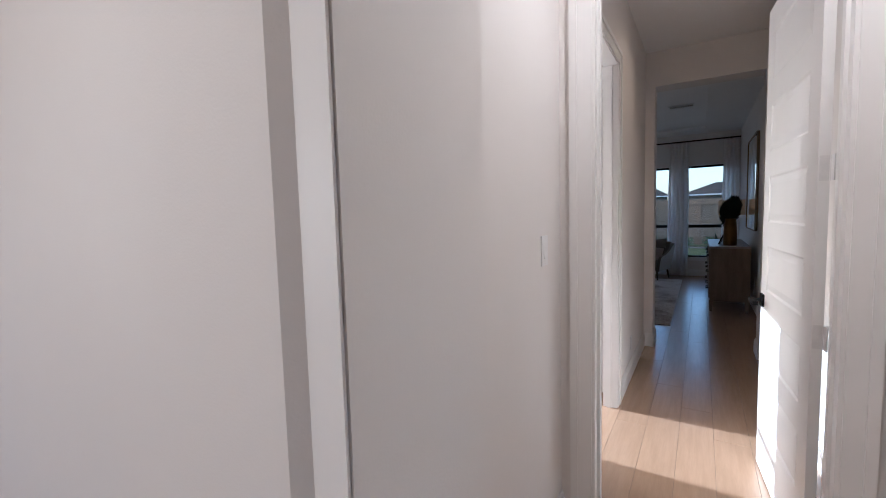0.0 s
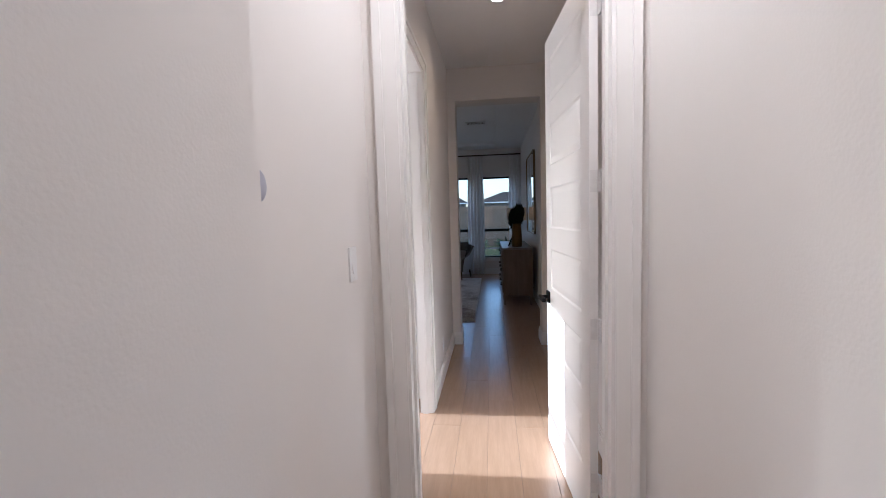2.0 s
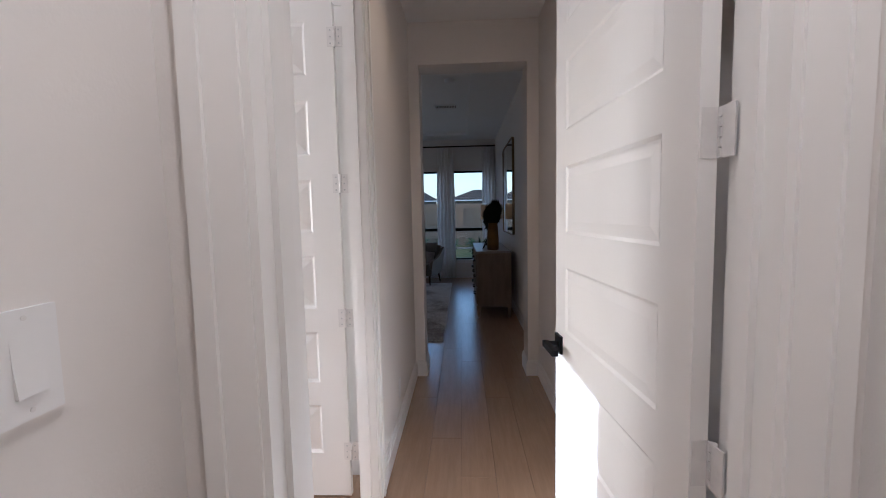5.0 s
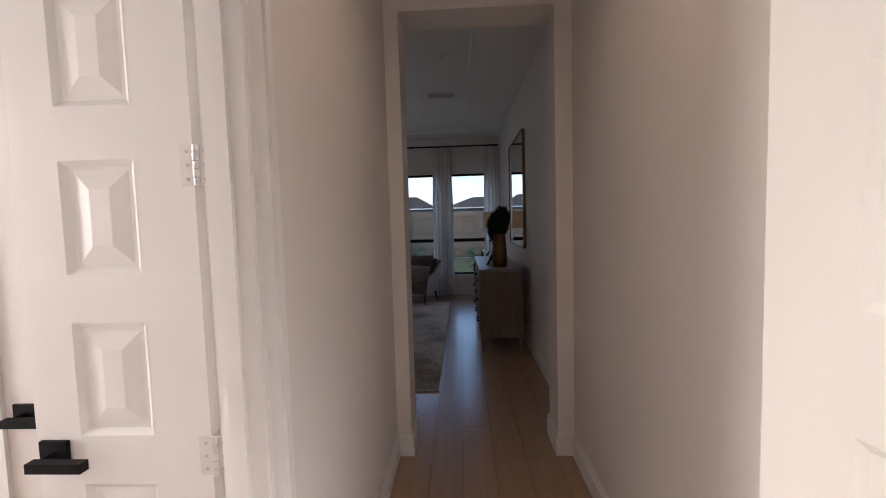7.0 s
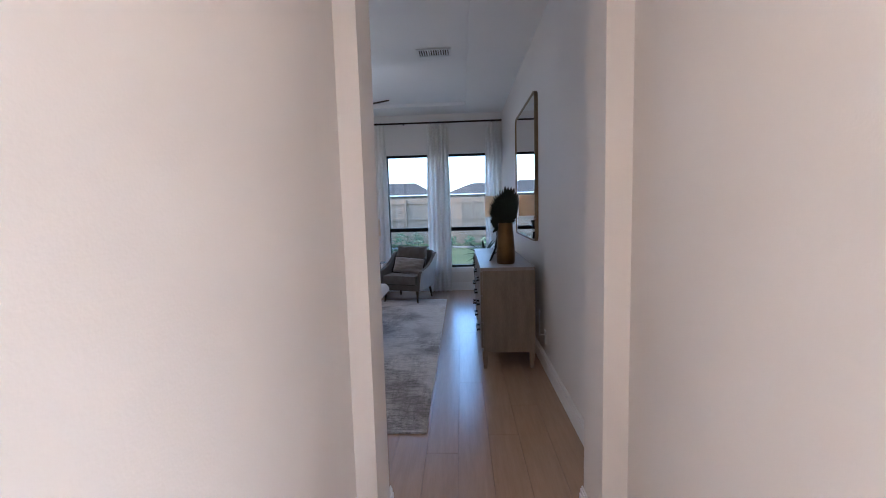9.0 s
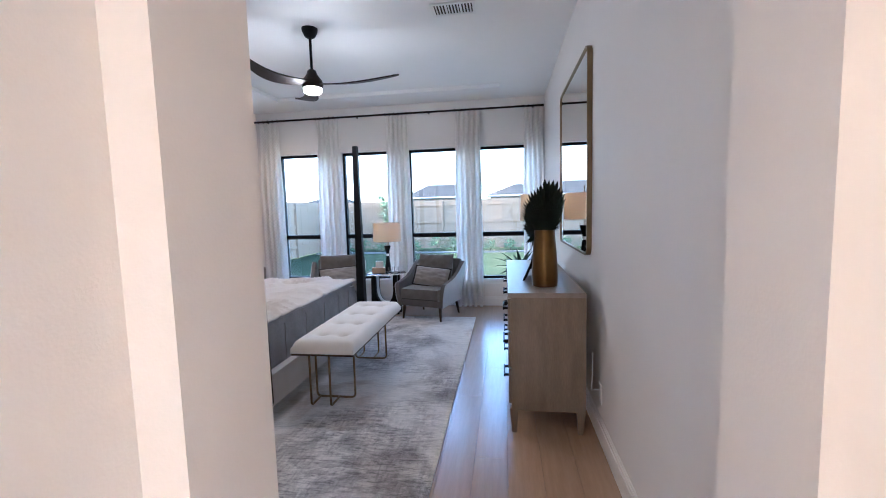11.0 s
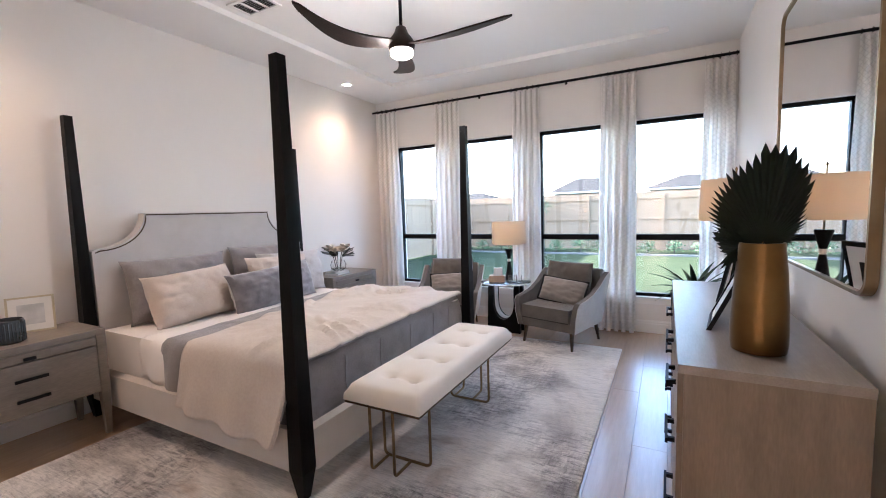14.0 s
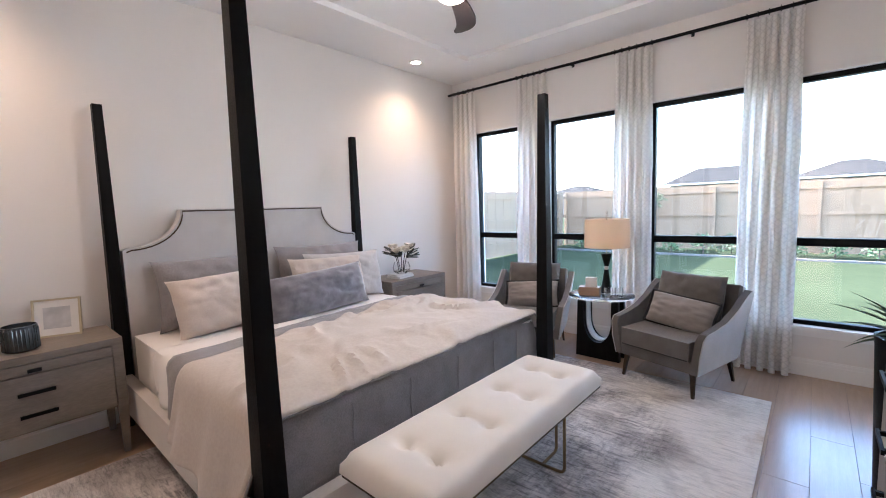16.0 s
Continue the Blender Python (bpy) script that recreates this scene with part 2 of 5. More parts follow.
M["bush"] = shader("shrub_leaf", (0.045, 0.08, 0.028), (0.06, 0.10, 0.035), 4, 0.8)
M["roof"] = shader("grey_shingle", (0.046, 0.043, 0.040), (0.036, 0.034, 0.032), 3, 1.0, spec=0.0, bump=0.4, bump_scale=20)
M["brick"] = shader("pale_brick", (0.15, 0.135, 0.125), (0.12, 0.108, 0.10), 4, 0.9, bump=0.3, bump_scale=20)
M["dark_pane"] = shader("far_window", (0.05, 0.06, 0.08), rough=0.1)
M["concrete"] = shader("concrete_edge", (0.13, 0.126, 0.12), (0.10, 0.097, 0.093), 6, 0.9, bump=0.3)
M["bark"] = shader("bark", (0.10, 0.075, 0.055), (0.07, 0.05, 0.04), 8, 0.9, bump=0.5)


def rug_material():
    """Faded abstract rug: cloudy ivory, grey and blush with fine streaks across it."""
    m = shader("faded_rug", (0.5, 0.48, 0.46), rough=0.95, bump=0.5, bump_scale=500, sheen=0.3)
    n, l = m.node_tree.nodes, m.node_tree.links
    tc = n.new("ShaderNodeTexCoord")

    def cloud(scale, stretch, detail, dist, rough=0.5):
        mp, t = n.new("ShaderNodeMapping"), n.new("ShaderNodeTexNoise")
        mp.inputs["Scale"].default_value = stretch
        t.inputs["Scale"].default_value, t.inputs["Detail"].default_value, t.inputs["Distortion"].default_value = scale, detail, dist
        t.inputs["Roughness"].default_value = rough
        l.new(tc.outputs["Object"], mp.inputs[0])
        l.new(mp.outputs[0], t.inputs["Vector"])
        return t.outputs["Fac"]

    def ramp(fac, stops):
        r = n.new("ShaderNodeValToRGB")
        e = r.color_ramp.elements
        while len(e) < len(stops):
            e.new(0.5)
        for k, (pos, col) in zip(e, stops):
            k.position, k.color = pos, (*col, 1)
        l.new(fac, r.inputs[0])
        return r.outputs[0]

    def mix(a, b, fac, mode="MIX"):
        x = n.new("ShaderNodeMix")
        x.data_type, x.blend_type = "RGBA", mode
        if isinstance(fac, float):
            x.inputs["Factor"].default_value = fac
        else:
            l.new(fac, x.inputs["Factor"])
        l.new(a, x.inputs["A"])
        l.new(b, x.inputs["B"])
        return x.outputs["Result"]

    base = ramp(cloud(1.1, (1, 1.2, 1), 5, 0.6, 0.6), [(0.36, (0.46, 0.42, 0.40)), (0.48, (0.76, 0.72, 0.68)), (0.58, (0.80, 0.765, 0.73)), (0.68, (0.52, 0.43, 0.375))])
    worn = ramp(cloud(0.75, (1.0, 0.8, 1), 3, 0.4, 0.55), [(0.44, (0.0, 0.0, 0.0)), (0.55, (1.0, 1.0, 1.0))])
    smudge = ramp(cloud(2.6, (1.1, 1.0, 1), 14, 1.2, 0.80), [(0.42, (0.24, 0.235, 0.26)), (0.48, (0.55, 0.54, 0.56)), (0.55, (1.0, 1.0, 1.0))])
    scratch = ramp(cloud(17, (0.5, 2.6, 1), 11, 0.6, 0.80), [(0.42, (0.22, 0.215, 0.235)), (0.49, (0.80, 0.795, 0.80)), (0.60, (1.05, 1.045, 1.035))])
    comb = ramp(cloud(16, (2.6, 0.45, 1), 9, 0.5, 0.78), [(0.40, (0.40, 0.39, 0.41)), (0.48, (0.86, 0.855, 0.86)), (0.58, (1.04, 1.035, 1.03))])
    thread = ramp(cloud(60, (0.3, 5.0, 1), 4, 0.0, 0.6), [(0.35, (0.80, 0.80, 0.81)), (0.62, (1.06, 1.055, 1.05))])
    faint = mix(base, scratch, 0.28, "MULTIPLY")
    strong = mix(mix(mix(base, smudge, 0.6, "MULTIPLY"), scratch, 0.8, "MULTIPLY"), comb, 0.6, "MULTIPLY")
    out = mix(mix(faint, strong, worn), thread, 0.8, "MULTIPLY")
    l.new(out, n["Principled BSDF"].inputs["Base Color"])
    return m


M["rug"] = rug_material()

# ---- building helpers ----


def thing(name, loc=(0, 0, 0), rz=0.0, label="", category="", group="", kind=""):
    ob = new(name)
    ob.empty_display_size = 0.1
    ob.matrix_basis = pose(*loc, 0, 0, rz)
    return tagged(ob, label, category, group, kind)


def part(name, bm, material, parent=None, label="", bevel=0.0, smooth=True, loc=None, segments=2):
    """Links a bmesh as one mesh object, under a thing or a part."""
    if bevel:
        edges = [e for e in bm.edges if len(e.link_faces) == 2 and e.calc_face_angle() > 0.5]
        bmesh.ops.bevel(bm, geom=edges, offset=bevel, segments=segments, affect="EDGES", profile=0.6, clamp_overlap=True)
    bmesh.ops.recalc_face_normals(bm, faces=bm.faces)
    me = bpy.data.meshes.new(name)
    bm.to_mesh(me)
    bm.free()
    me.materials.append(material)
    if smooth:
        me.shade_smooth()
        me.set_sharp_from_angle(angle=radians(40))
    ob = new(name, me)
    if parent:
        ob.parent = parent
    if loc:
        ob.location = loc
    if label:
        ob["label"] = label
    return ob


def box(x0, y0, z0, x1, y1, z1, bm=None):
    bm = bm or bmesh.new()
    v = [bm.verts.new((x, y, z)) for z in (z0, z1) for y in (y0, y1) for x in (x0, x1)]
    for f in ((0, 2, 3, 1), (4, 5, 7, 6), (0, 1, 5, 4), (2, 6, 7, 3), (0, 4, 6, 2), (1, 3, 7, 5)):
        bm.faces.new([v[i] for i in f])
    return bm


def taper(x, y, z0, z1, r0, r1, bm=None, shift=(0, 0)):
    """A square tapered post from z0 (half width r0) to z1 (half width r1)."""
    bm = bm or bmesh.new()
    sq = ((-1, -1), (1, -1), (1, 1), (-1, 1))
    a = [bm.verts.new((x + i * r0, y + j * r0, z0)) for i, j in sq]
    b = [bm.verts.new((x + shift[0] + i * r1, y + shift[1] + j * r1, z1)) for i, j in sq]
    bm.faces.new(a[::-1])
    bm.faces.new(b)
    for i in range(4):
        bm.faces.new((a[i], a[(i + 1) % 4], b[(i + 1) % 4], b[i]))
    return bm


def lathe(profile, x=0, y=0, z=0, seg=32, bm=None, cap=True):
    bm = bm or bmesh.new()
    rings = []
    for r, h in profile:
        rings.append([bm.verts.new((x + r * math.cos(2 * math.pi * i / seg), y + r * math.sin(2 * math.pi * i / seg), z + h)) for i in range(seg)])
    for a, b in zip(rings, rings[1:]):
        for i in range(seg):
            bm.faces.new((a[i], a[(i + 1) % seg], b[(i + 1) % seg], b[i]))
    if cap:
        bm.faces.new(rings[0][::-1])
        bm.faces.new(rings[-1])
    return bm


def tube(points, r, seg=8, bm=None):
    bm = bm or bmesh.new()
    pts = [Vector(p) for p in points]
    rings, side = [], None
    for i, p in enumerate(pts):
        d = (pts[min(i + 1, len(pts) - 1)] - pts[max(i - 1, 0)]).normalized()
        if side is None:
            side = d.orthogonal().normalized()
        side = (side - d * side.dot(d)).normalized()
        up = d.cross(side)
        rings.append([bm.verts.new(p + r * (math.cos(2 * math.pi * k / seg) * side + math.sin(2 * math.pi * k / seg) * up)) for k in range(seg)])
    for a, b in zip(rings, rings[1:]):
        for k in range(seg):
            bm.faces.new((a[k], a[(k + 1) % seg], b[(k + 1) % seg], b[k]))
    bm.faces.new(rings[0][::-1])
    bm.faces.new(rings[-1])
    return bm


def rounded(points, r, n=5):
    """A polyline with its corners rounded by r."""
    pts = [Vector(p) for p in points]
    out = [pts[0]]
    for a, b, c in zip(pts, pts[1:], pts[2:]):
        p, q = b + (a - b).normalized() * r, b + (c - b).normalized() * r
        for i in range(n + 1):
            t = i / n
            out.append(p * (1 - t) ** 2 + b * 2 * t * (1 - t) + q * t * t)
    return out + [pts[-1]]


def prism(outline, depth, axis="y", at=0.0, bm=None):
    """An outline of (u, v) drawn out by depth along an axis."""
    bm = bm or bmesh.new()
    put = {"x": lambda u, v, d: (d, u, v), "y": lambda u, v, d: (u, d, v), "z": lambda u, v, d: (u, v, d)}[axis]
    a = [bm.verts.new(put(u, v, at)) for u, v in outline]
    b = [bm.verts.new(put(u, v, at + depth)) for u, v in outline]
    bm.faces.new(a)
    bm.faces.new(b[::-1])
    for i in range(len(a)):
        j = (i + 1) % len(a)
        bm.faces.new((a[i], b[i], b[j], a[j]))
    return bm


def cushion(w, h, d, seg=26, puff=0.55, seed=0, wrinkle=0.006, ears=0.04):
    """A stuffed pillow in the xz plane: w wide, h high, d thick, with drawn-out corners."""
    bm = bmesh.new()
    rows = {}
    for side in (1, -1):
        for i in range(seg + 1):
            for j in range(seg + 1):
                if side < 0 and (i in (0, seg) or j in (0, seg)):
                    rows[side, i, j] = rows[1, i, j]
                    continue
                u, v = 2 * i / seg - 1, 2 * j / seg - 1
                thick = ((1 - abs(u) ** 2.6) * (1 - abs(v) ** 2.6)) ** puff
                pull = 1 - ears * (1 - (u * v) ** 2) * (abs(u) ** 3 + abs(v) ** 3) * 1.2
                p = Vector((u * w / 2 * pull, side * d / 2 * thick, v * h / 2 * pull))
                p.y += 1.1 * wrinkle * thick * (noise.noise(Vector((u * 3 + seed, v * 3, side * 2.0 + seed))) * 2 + noise.noise(Vector((u * 9, v * 5 + seed, side))))
                p.y += side * wrinkle * 0.9 * thick * max(abs(u), abs(v)) ** 2 * math.sin(13 * math.atan2(v, u) + seed + 3 * noise.noise(Vector((u * 2, v * 2, seed))))
                rows[side, i, j] = bm.verts.new(p)
        for i in range(seg):
            for j in range(seg):
                q = [rows[side, i, j], rows[side, i + 1, j], rows[side, i + 1, j + 1], rows[side, i, j + 1]]
                bm.faces.new(q if side > 0 else q[::-1])
    return bm


def structure(name, bm, material, bevel=0.0, label="", smooth=False):
    ob = part(name, bm, material, None, label, bevel, smooth)
    return tagged(ob, label, kind="structure")


# ---- the shell of the place ----
H = 3.03
HALL_L, HALL_R, HALL_N, HALL_F = -0.407, 0.684, 2.155, 5.0  # hall side walls and ends
OPEN_L, OPEN_R, OPEN_TOP, BED_N = -0.32, 0.585, 2.685, 5.25  # drywall opening into the bedroom
BED_L, BED_R, BED_F = -3.66, 0.765, 10.68
TRAY = (-2.96, 0.15, 6.0, 10.115, 3.078)
VEST_L, VEST_R, VEST_N = -0.44, 0.64, 1.06
DOOR_L, DOOR_R, DOOR_TOP, DOOR_N = -0.303, 0.52, 2.47, 2.025
GATE_L, GATE_R, GATE_N = -0.345, 0.47, 0.56

# front room, where the walk begins
bm = box(-4.9, 0.587, 0, GATE_L, VEST_N, H)
structure("wall_front_left", bm, M["wall"], 0.003, "greige painted wall beside the front passage", True)
bm = box(GATE_R, GATE_N, 0, 4.9, VEST_N - 0.12, H)
structure("wall_front_right", bm, M["wall"], 0.012, "greige painted wall beside the front passage", True)
# unseen side walls with made-up openings that let fill light in
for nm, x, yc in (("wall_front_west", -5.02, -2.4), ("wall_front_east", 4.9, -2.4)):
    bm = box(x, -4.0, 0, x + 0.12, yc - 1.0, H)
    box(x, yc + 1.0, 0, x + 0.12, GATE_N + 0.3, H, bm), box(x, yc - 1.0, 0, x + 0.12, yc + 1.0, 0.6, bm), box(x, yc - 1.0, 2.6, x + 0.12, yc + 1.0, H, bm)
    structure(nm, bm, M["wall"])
bm = box(-5.02, -4.12, 0, 5.02, -4.0, H)
structure("wall_front_south", bm, M["wall"])
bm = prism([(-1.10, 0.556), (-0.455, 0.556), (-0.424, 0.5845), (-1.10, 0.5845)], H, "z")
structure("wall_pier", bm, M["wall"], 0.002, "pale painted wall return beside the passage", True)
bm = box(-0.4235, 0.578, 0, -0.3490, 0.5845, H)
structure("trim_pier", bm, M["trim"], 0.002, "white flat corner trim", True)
# vestibule
structure("wall_vestibule_left", box(VEST_L - 0.12, VEST_N + 0.004, 0, VEST_L, DOOR_N, H), M["wall"])
structure("wall_vestibule_right", box(VEST_R, VEST_N - 0.116, 0, VEST_R + 0.12, DOOR_N, H), M["wall"])
bm = box(-0.62, DOOR_N, 0, DOOR_L, HALL_N, H)
box(DOOR_R, DOOR_N, 0, 0.80, HALL_N, H, bm), box(DOOR_L, DOOR_N, DOOR_TOP + 0.01, DOOR_R, HALL_N, H, bm)
structure("wall_hall_door", bm, M["wall"])
# hall
BATH_N, BATH_F, BATH_TOP, HALL_B = 2.46, 3.335, 2.46, -0.495  # doorway to the bathroom
bm = box(HALL_B, HALL_N, 0, HALL_L, BATH_N, H)
box(HALL_B, BATH_F, 0, HALL_L, HALL_F, H, bm), box(HALL_B, BATH_N, BATH_TOP, HALL_L, BATH_F, H, bm)
structure("wall_hall_left", bm, M["wall"], label="warm greige painted hall wall")
structure("wall_hall_right", box(HALL_R, HALL_N, 0, HALL_R + 0.12, HALL_F, H), M["wall"], label="warm greige painted hall wall")
bm = prism([(-3.78, 0), (OPEN_L, 0), (OPEN_L, OPEN_TOP), (OPEN_R, OPEN_TOP), (OPEN_R, 0), (1.0, 0), (1.0, H), (-3.78, H)], BED_N - HALL_F, "y", HALL_F)
structure("wall_bedroom_south", bm, M["wall"], 0.016, smooth=True, label="greige painted wall with a plain square opening")
# bathroom
bm = box(-3.42, 2.2, 0, -3.3, 2.60, H)
box(-3.42, 3.31, 0, -3.3, 4.8, H, bm), box(-3.42, 2.60, 0, -3.3, 3.31, 0.95, bm), box(-3.42, 2.60, 2.35, -3.3, 3.31, H, bm)
structure("wall_bath_west", bm, M["wall"])
structure("wall_bath_south", box(-3.3, 2.06, 0, -0.62, 2.2, H), M["wall"])
structure("wall_bath_north", box(-3.3, 4.6, 0, -1.45, 4.72, H), M["wall"])
structure("wall_closet", box(-1.45, 3.58, 0, HALL_B, 4.72, H), M["wall"], 0.01, smooth=True)
# bedroom
structure("wall_bedroom_west", box(BED_L - 0.12, BED_N, 0, BED_L, BED_F + 0.2, H + 0.2), M["wall"], label="pale greige painted bedroom wall behind the bed")
structure("wall_bedroom_east", box(BED_R, BED_N, 0, BED_R + 0.12, BED_F + 0.2, H + 0.2), M["wall"], label="pale greige painted bedroom wall behind the dresser")
WIN = [(-3.33, -2.45), (-2.29, -1.41), (-1.24, -0.36), (-0.19, 0.69)]
WZ0, WZ1 = 0.40, 2.37
bm = bmesh.new()
edges_x = [BED_L] + [x for w in WIN for x in w] + [BED_R]
for i in range(0, len(edges_x), 2):
    box(edges_x[i], BED_F, 0, edges_x[i + 1], BED_F + 0.2, H + 0.2, bm)
for a, b in WIN:
    box(a, BED_F, 0, b, BED_F + 0.2, WZ0, bm), box(a, BED_F, WZ1, b, BED_F + 0.2, H + 0.2, bm)
structure("wall_bedroom_north", bm, M["wall"], label="greige painted window wall with four tall openings")

# ceilings: one flat sheet with a shallow tray over the bed
structure("ceiling_front", box(-5.02, -4.12, H, 5.02, HALL_N, H + 0.1), M["ceiling"])
structure("ceiling_hall", box(-3.42, HALL_N, H, 1.0, BED_N, H + 0.1), M["ceiling"], label="white painted flat hall ceiling")
bm = bmesh.new()
tx0, tx1, ty0, ty1, tz = TRAY
box(BED_L, BED_N, H, tx0, BED_F, H + 0.2, bm), box(tx1, BED_N, H, BED_R, BED_F, H + 0.2, bm)
box(tx0, BED_N, H, tx1, ty0, H + 0.2, bm), box(tx0, ty1, H, tx1, BED_F, H + 0.2, bm)
box(tx0, ty0, tz, tx1, ty1, H + 0.2, bm)
structure("ceiling_bedroom", bm, M["ceiling"], label="white painted ceiling with a shallow tray recess")

# floor slabs; the planks lie on them
floor_hall = structure("floor_front", box(-5.02, -4.12, -0.1, 5.02, 2.2, -0.012), M["subfloor"], label="oak plank floor with a low sheen")
floor = structure("floor", box(-3.42, 2.2, -0.1, 1.0, BED_F + 0.2, -0.012), M["subfloor"], label="oak plank floor with a low sheen")


def baseboard(name, runs):
    """Runs of ((x0, y0), (x1, y1), (nx, ny)) with the normal into the room."""
    bm = bmesh.new()
    for (x0, y0), (x1, y1), (nx, ny) in runs:
        for z0, z1, t in ((0, 0.105, 0.016), (0.105, 0.128, 0.011), (0.128, 0.14, 0.006)):
            xs, ys = sorted((x0, x1)), sorted((y0, y1))
            box(min(xs[0], xs[0] + nx * t), min(ys[0], ys[0] + ny * t), z0, max(xs[1], xs[1] + nx * t), max(ys[1], ys[1] + ny * t), z1, bm)
    structure(name, bm, M["trim"], 0.002, "white painted baseboard with a stepped top", True)


baseboard("baseboard_hall", [((HALL_L, 3.425), (HALL_L, HALL_F), (1, 0)), ((HALL_R, HALL_N), (HALL_R, HALL_F), (-1, 0)),
                             ((HALL_L + 0.016, HALL_F), (OPEN_L, HALL_F), (0, -1)), ((OPEN_R, HALL_F), (HALL_R - 0.016, HALL_F), (0, -1)),
                             ((OPEN_L, HALL_F - 0.016), (OPEN_L, BED_N + 0.016), (1, 0)), ((OPEN_R, HALL_F - 0.016), (OPEN_R, BED_N + 0.016), (-1, 0))])
baseboard("baseboard_bedroom", [((BED_R, BED_N), (BED_R, BED_F), (-1, 0)), ((BED_L, BED_F), (BED_R - 0.016, BED_F), (0, -1)), ((BED_L, BED_N), (BED_L, BED_F - 0.016), (1, 0)),
                                ((BED_L, BED_N), (OPEN_L - 0.002, BED_N), (0, 1)), ((OPEN_R + 0.002, BED_N), (BED_R - 0.016, BED_N), (0, 1))])
baseboard("baseboard_vestibule", [((VEST_L, VEST_N + 0.01), (VEST_L, DOOR_N), (1, 0)), ((VEST_R, VEST_N - 0.1), (VEST_R, DOOR_N), (-1, 0))])


def casing(name, axis, plane, out, a, b, top, w=0.085):
    """Stepped casing round a doorway on the wall face axis = plane; out: which way it stands proud."""
    bm = bmesh.new()

    def slab(u0, u1, z0, z1, t):
        lo, hi = sorted((plane, plane + out * t))
        if axis == "y":
            box(u0, lo, z0, u1, hi, z1, bm)
        else:
            box(lo, u0, z0, hi, u1, z1, bm)
    steps = ((0.0, 0.058, 0.012), (0.058, w, 0.020))
    for s0, s1, t in steps:
        slab(a - s1, a - s0, 0, top + s0, t)
        slab(b + s0, b + s1, 0, top + s0, t)
        slab(a - s1, b + s1, top + s0, top + s1, t)
    return structure(name, bm, M["trim"], 0.0035, "white painted stepped door casing", True)


casing("trim_door_front", "y", DOOR_N, -1, DOOR_L, DOOR_R, DOOR_TOP, 0.09)
casing("trim_door_bath", "x", HALL_L, 1, BATH_N, BATH_F, BATH_TOP)
casing("trim_door_closet", "y", 3.58, -1, -1.285, -0.62, 2.44)
bm = box(DOOR_L - 0.004, DOOR_N - 0.005, 0, DOOR_L + 0.014, HALL_N, DOOR_TOP + 0.01)
box(DOOR_R - 0.014, DOOR_N - 0.005, 0, DOOR_R + 0.004, HALL_N, DOOR_TOP + 0.01, bm), box(DOOR_L, DOOR_N - 0.005, DOOR_TOP - 0.01, DOOR_R, HALL_N, DOOR_TOP + 0.012, bm)
box(DOOR_L + 0.014, 2.07, 0, DOOR_L + 0.026, 2.11, DOOR_TOP - 0.01, bm), box(DOOR_R - 0.026, 2.07, 0, DOOR_R - 0.014, 2.11, DOOR_TOP - 0.01, bm)
structure("trim_jamb_front", bm, M["trim"], 0.002, "white painted door jamb", True)
bm = box(HALL_B - 0.003, BATH_F - 0.014, 0, HALL_L + 0.003, BATH_F + 0.003, BATH_TOP)
box(HALL_B - 0.003, BATH_N - 0.003, 0, HALL_L + 0.003, BATH_N + 0.014, BATH_TOP, bm), box(HALL_B - 0.003, BATH_N, BATH_TOP - 0.014, HALL_L + 0.003, BATH_F, BATH_TOP + 0.003, bm)
box(-0.475, BATH_F - 0.026, 0, -0.44, BATH_F - 0.014, BATH_TOP - 0.014, bm)
structure("trim_jamb_bath", bm, M["trim"], 0.002, "white painted door jamb", True)


# ---- doors ----
def panel_bm(x0, z0, x1, z1, y, side, rim, depth):
    """A sunk and raised door panel on the face y; side: +1 or -1."""
    bm = bmesh.new()
    loops = []
    for inset, d in ((0, 0.0005), (rim * 0.35, -depth), (rim * 0.55, -depth), (rim * 1.6, -depth * 0.2)):
        loops.append([bm.verts.new((u, y + side * d, v)) for u, v in ((x0 + inset, z0 + inset), (x1 - inset, z0 + inset), (x1 - inset, z1 - inset), (x0 + inset, z1 - inset))])
    for a, b in zip(loops, loops[1:]):
        for i in range(4):
            bm.faces.new((a[i], a[(i + 1) % 4], b[(i + 1) % 4], b[i]))
    bm.faces.new(loops[-1])
    return bm


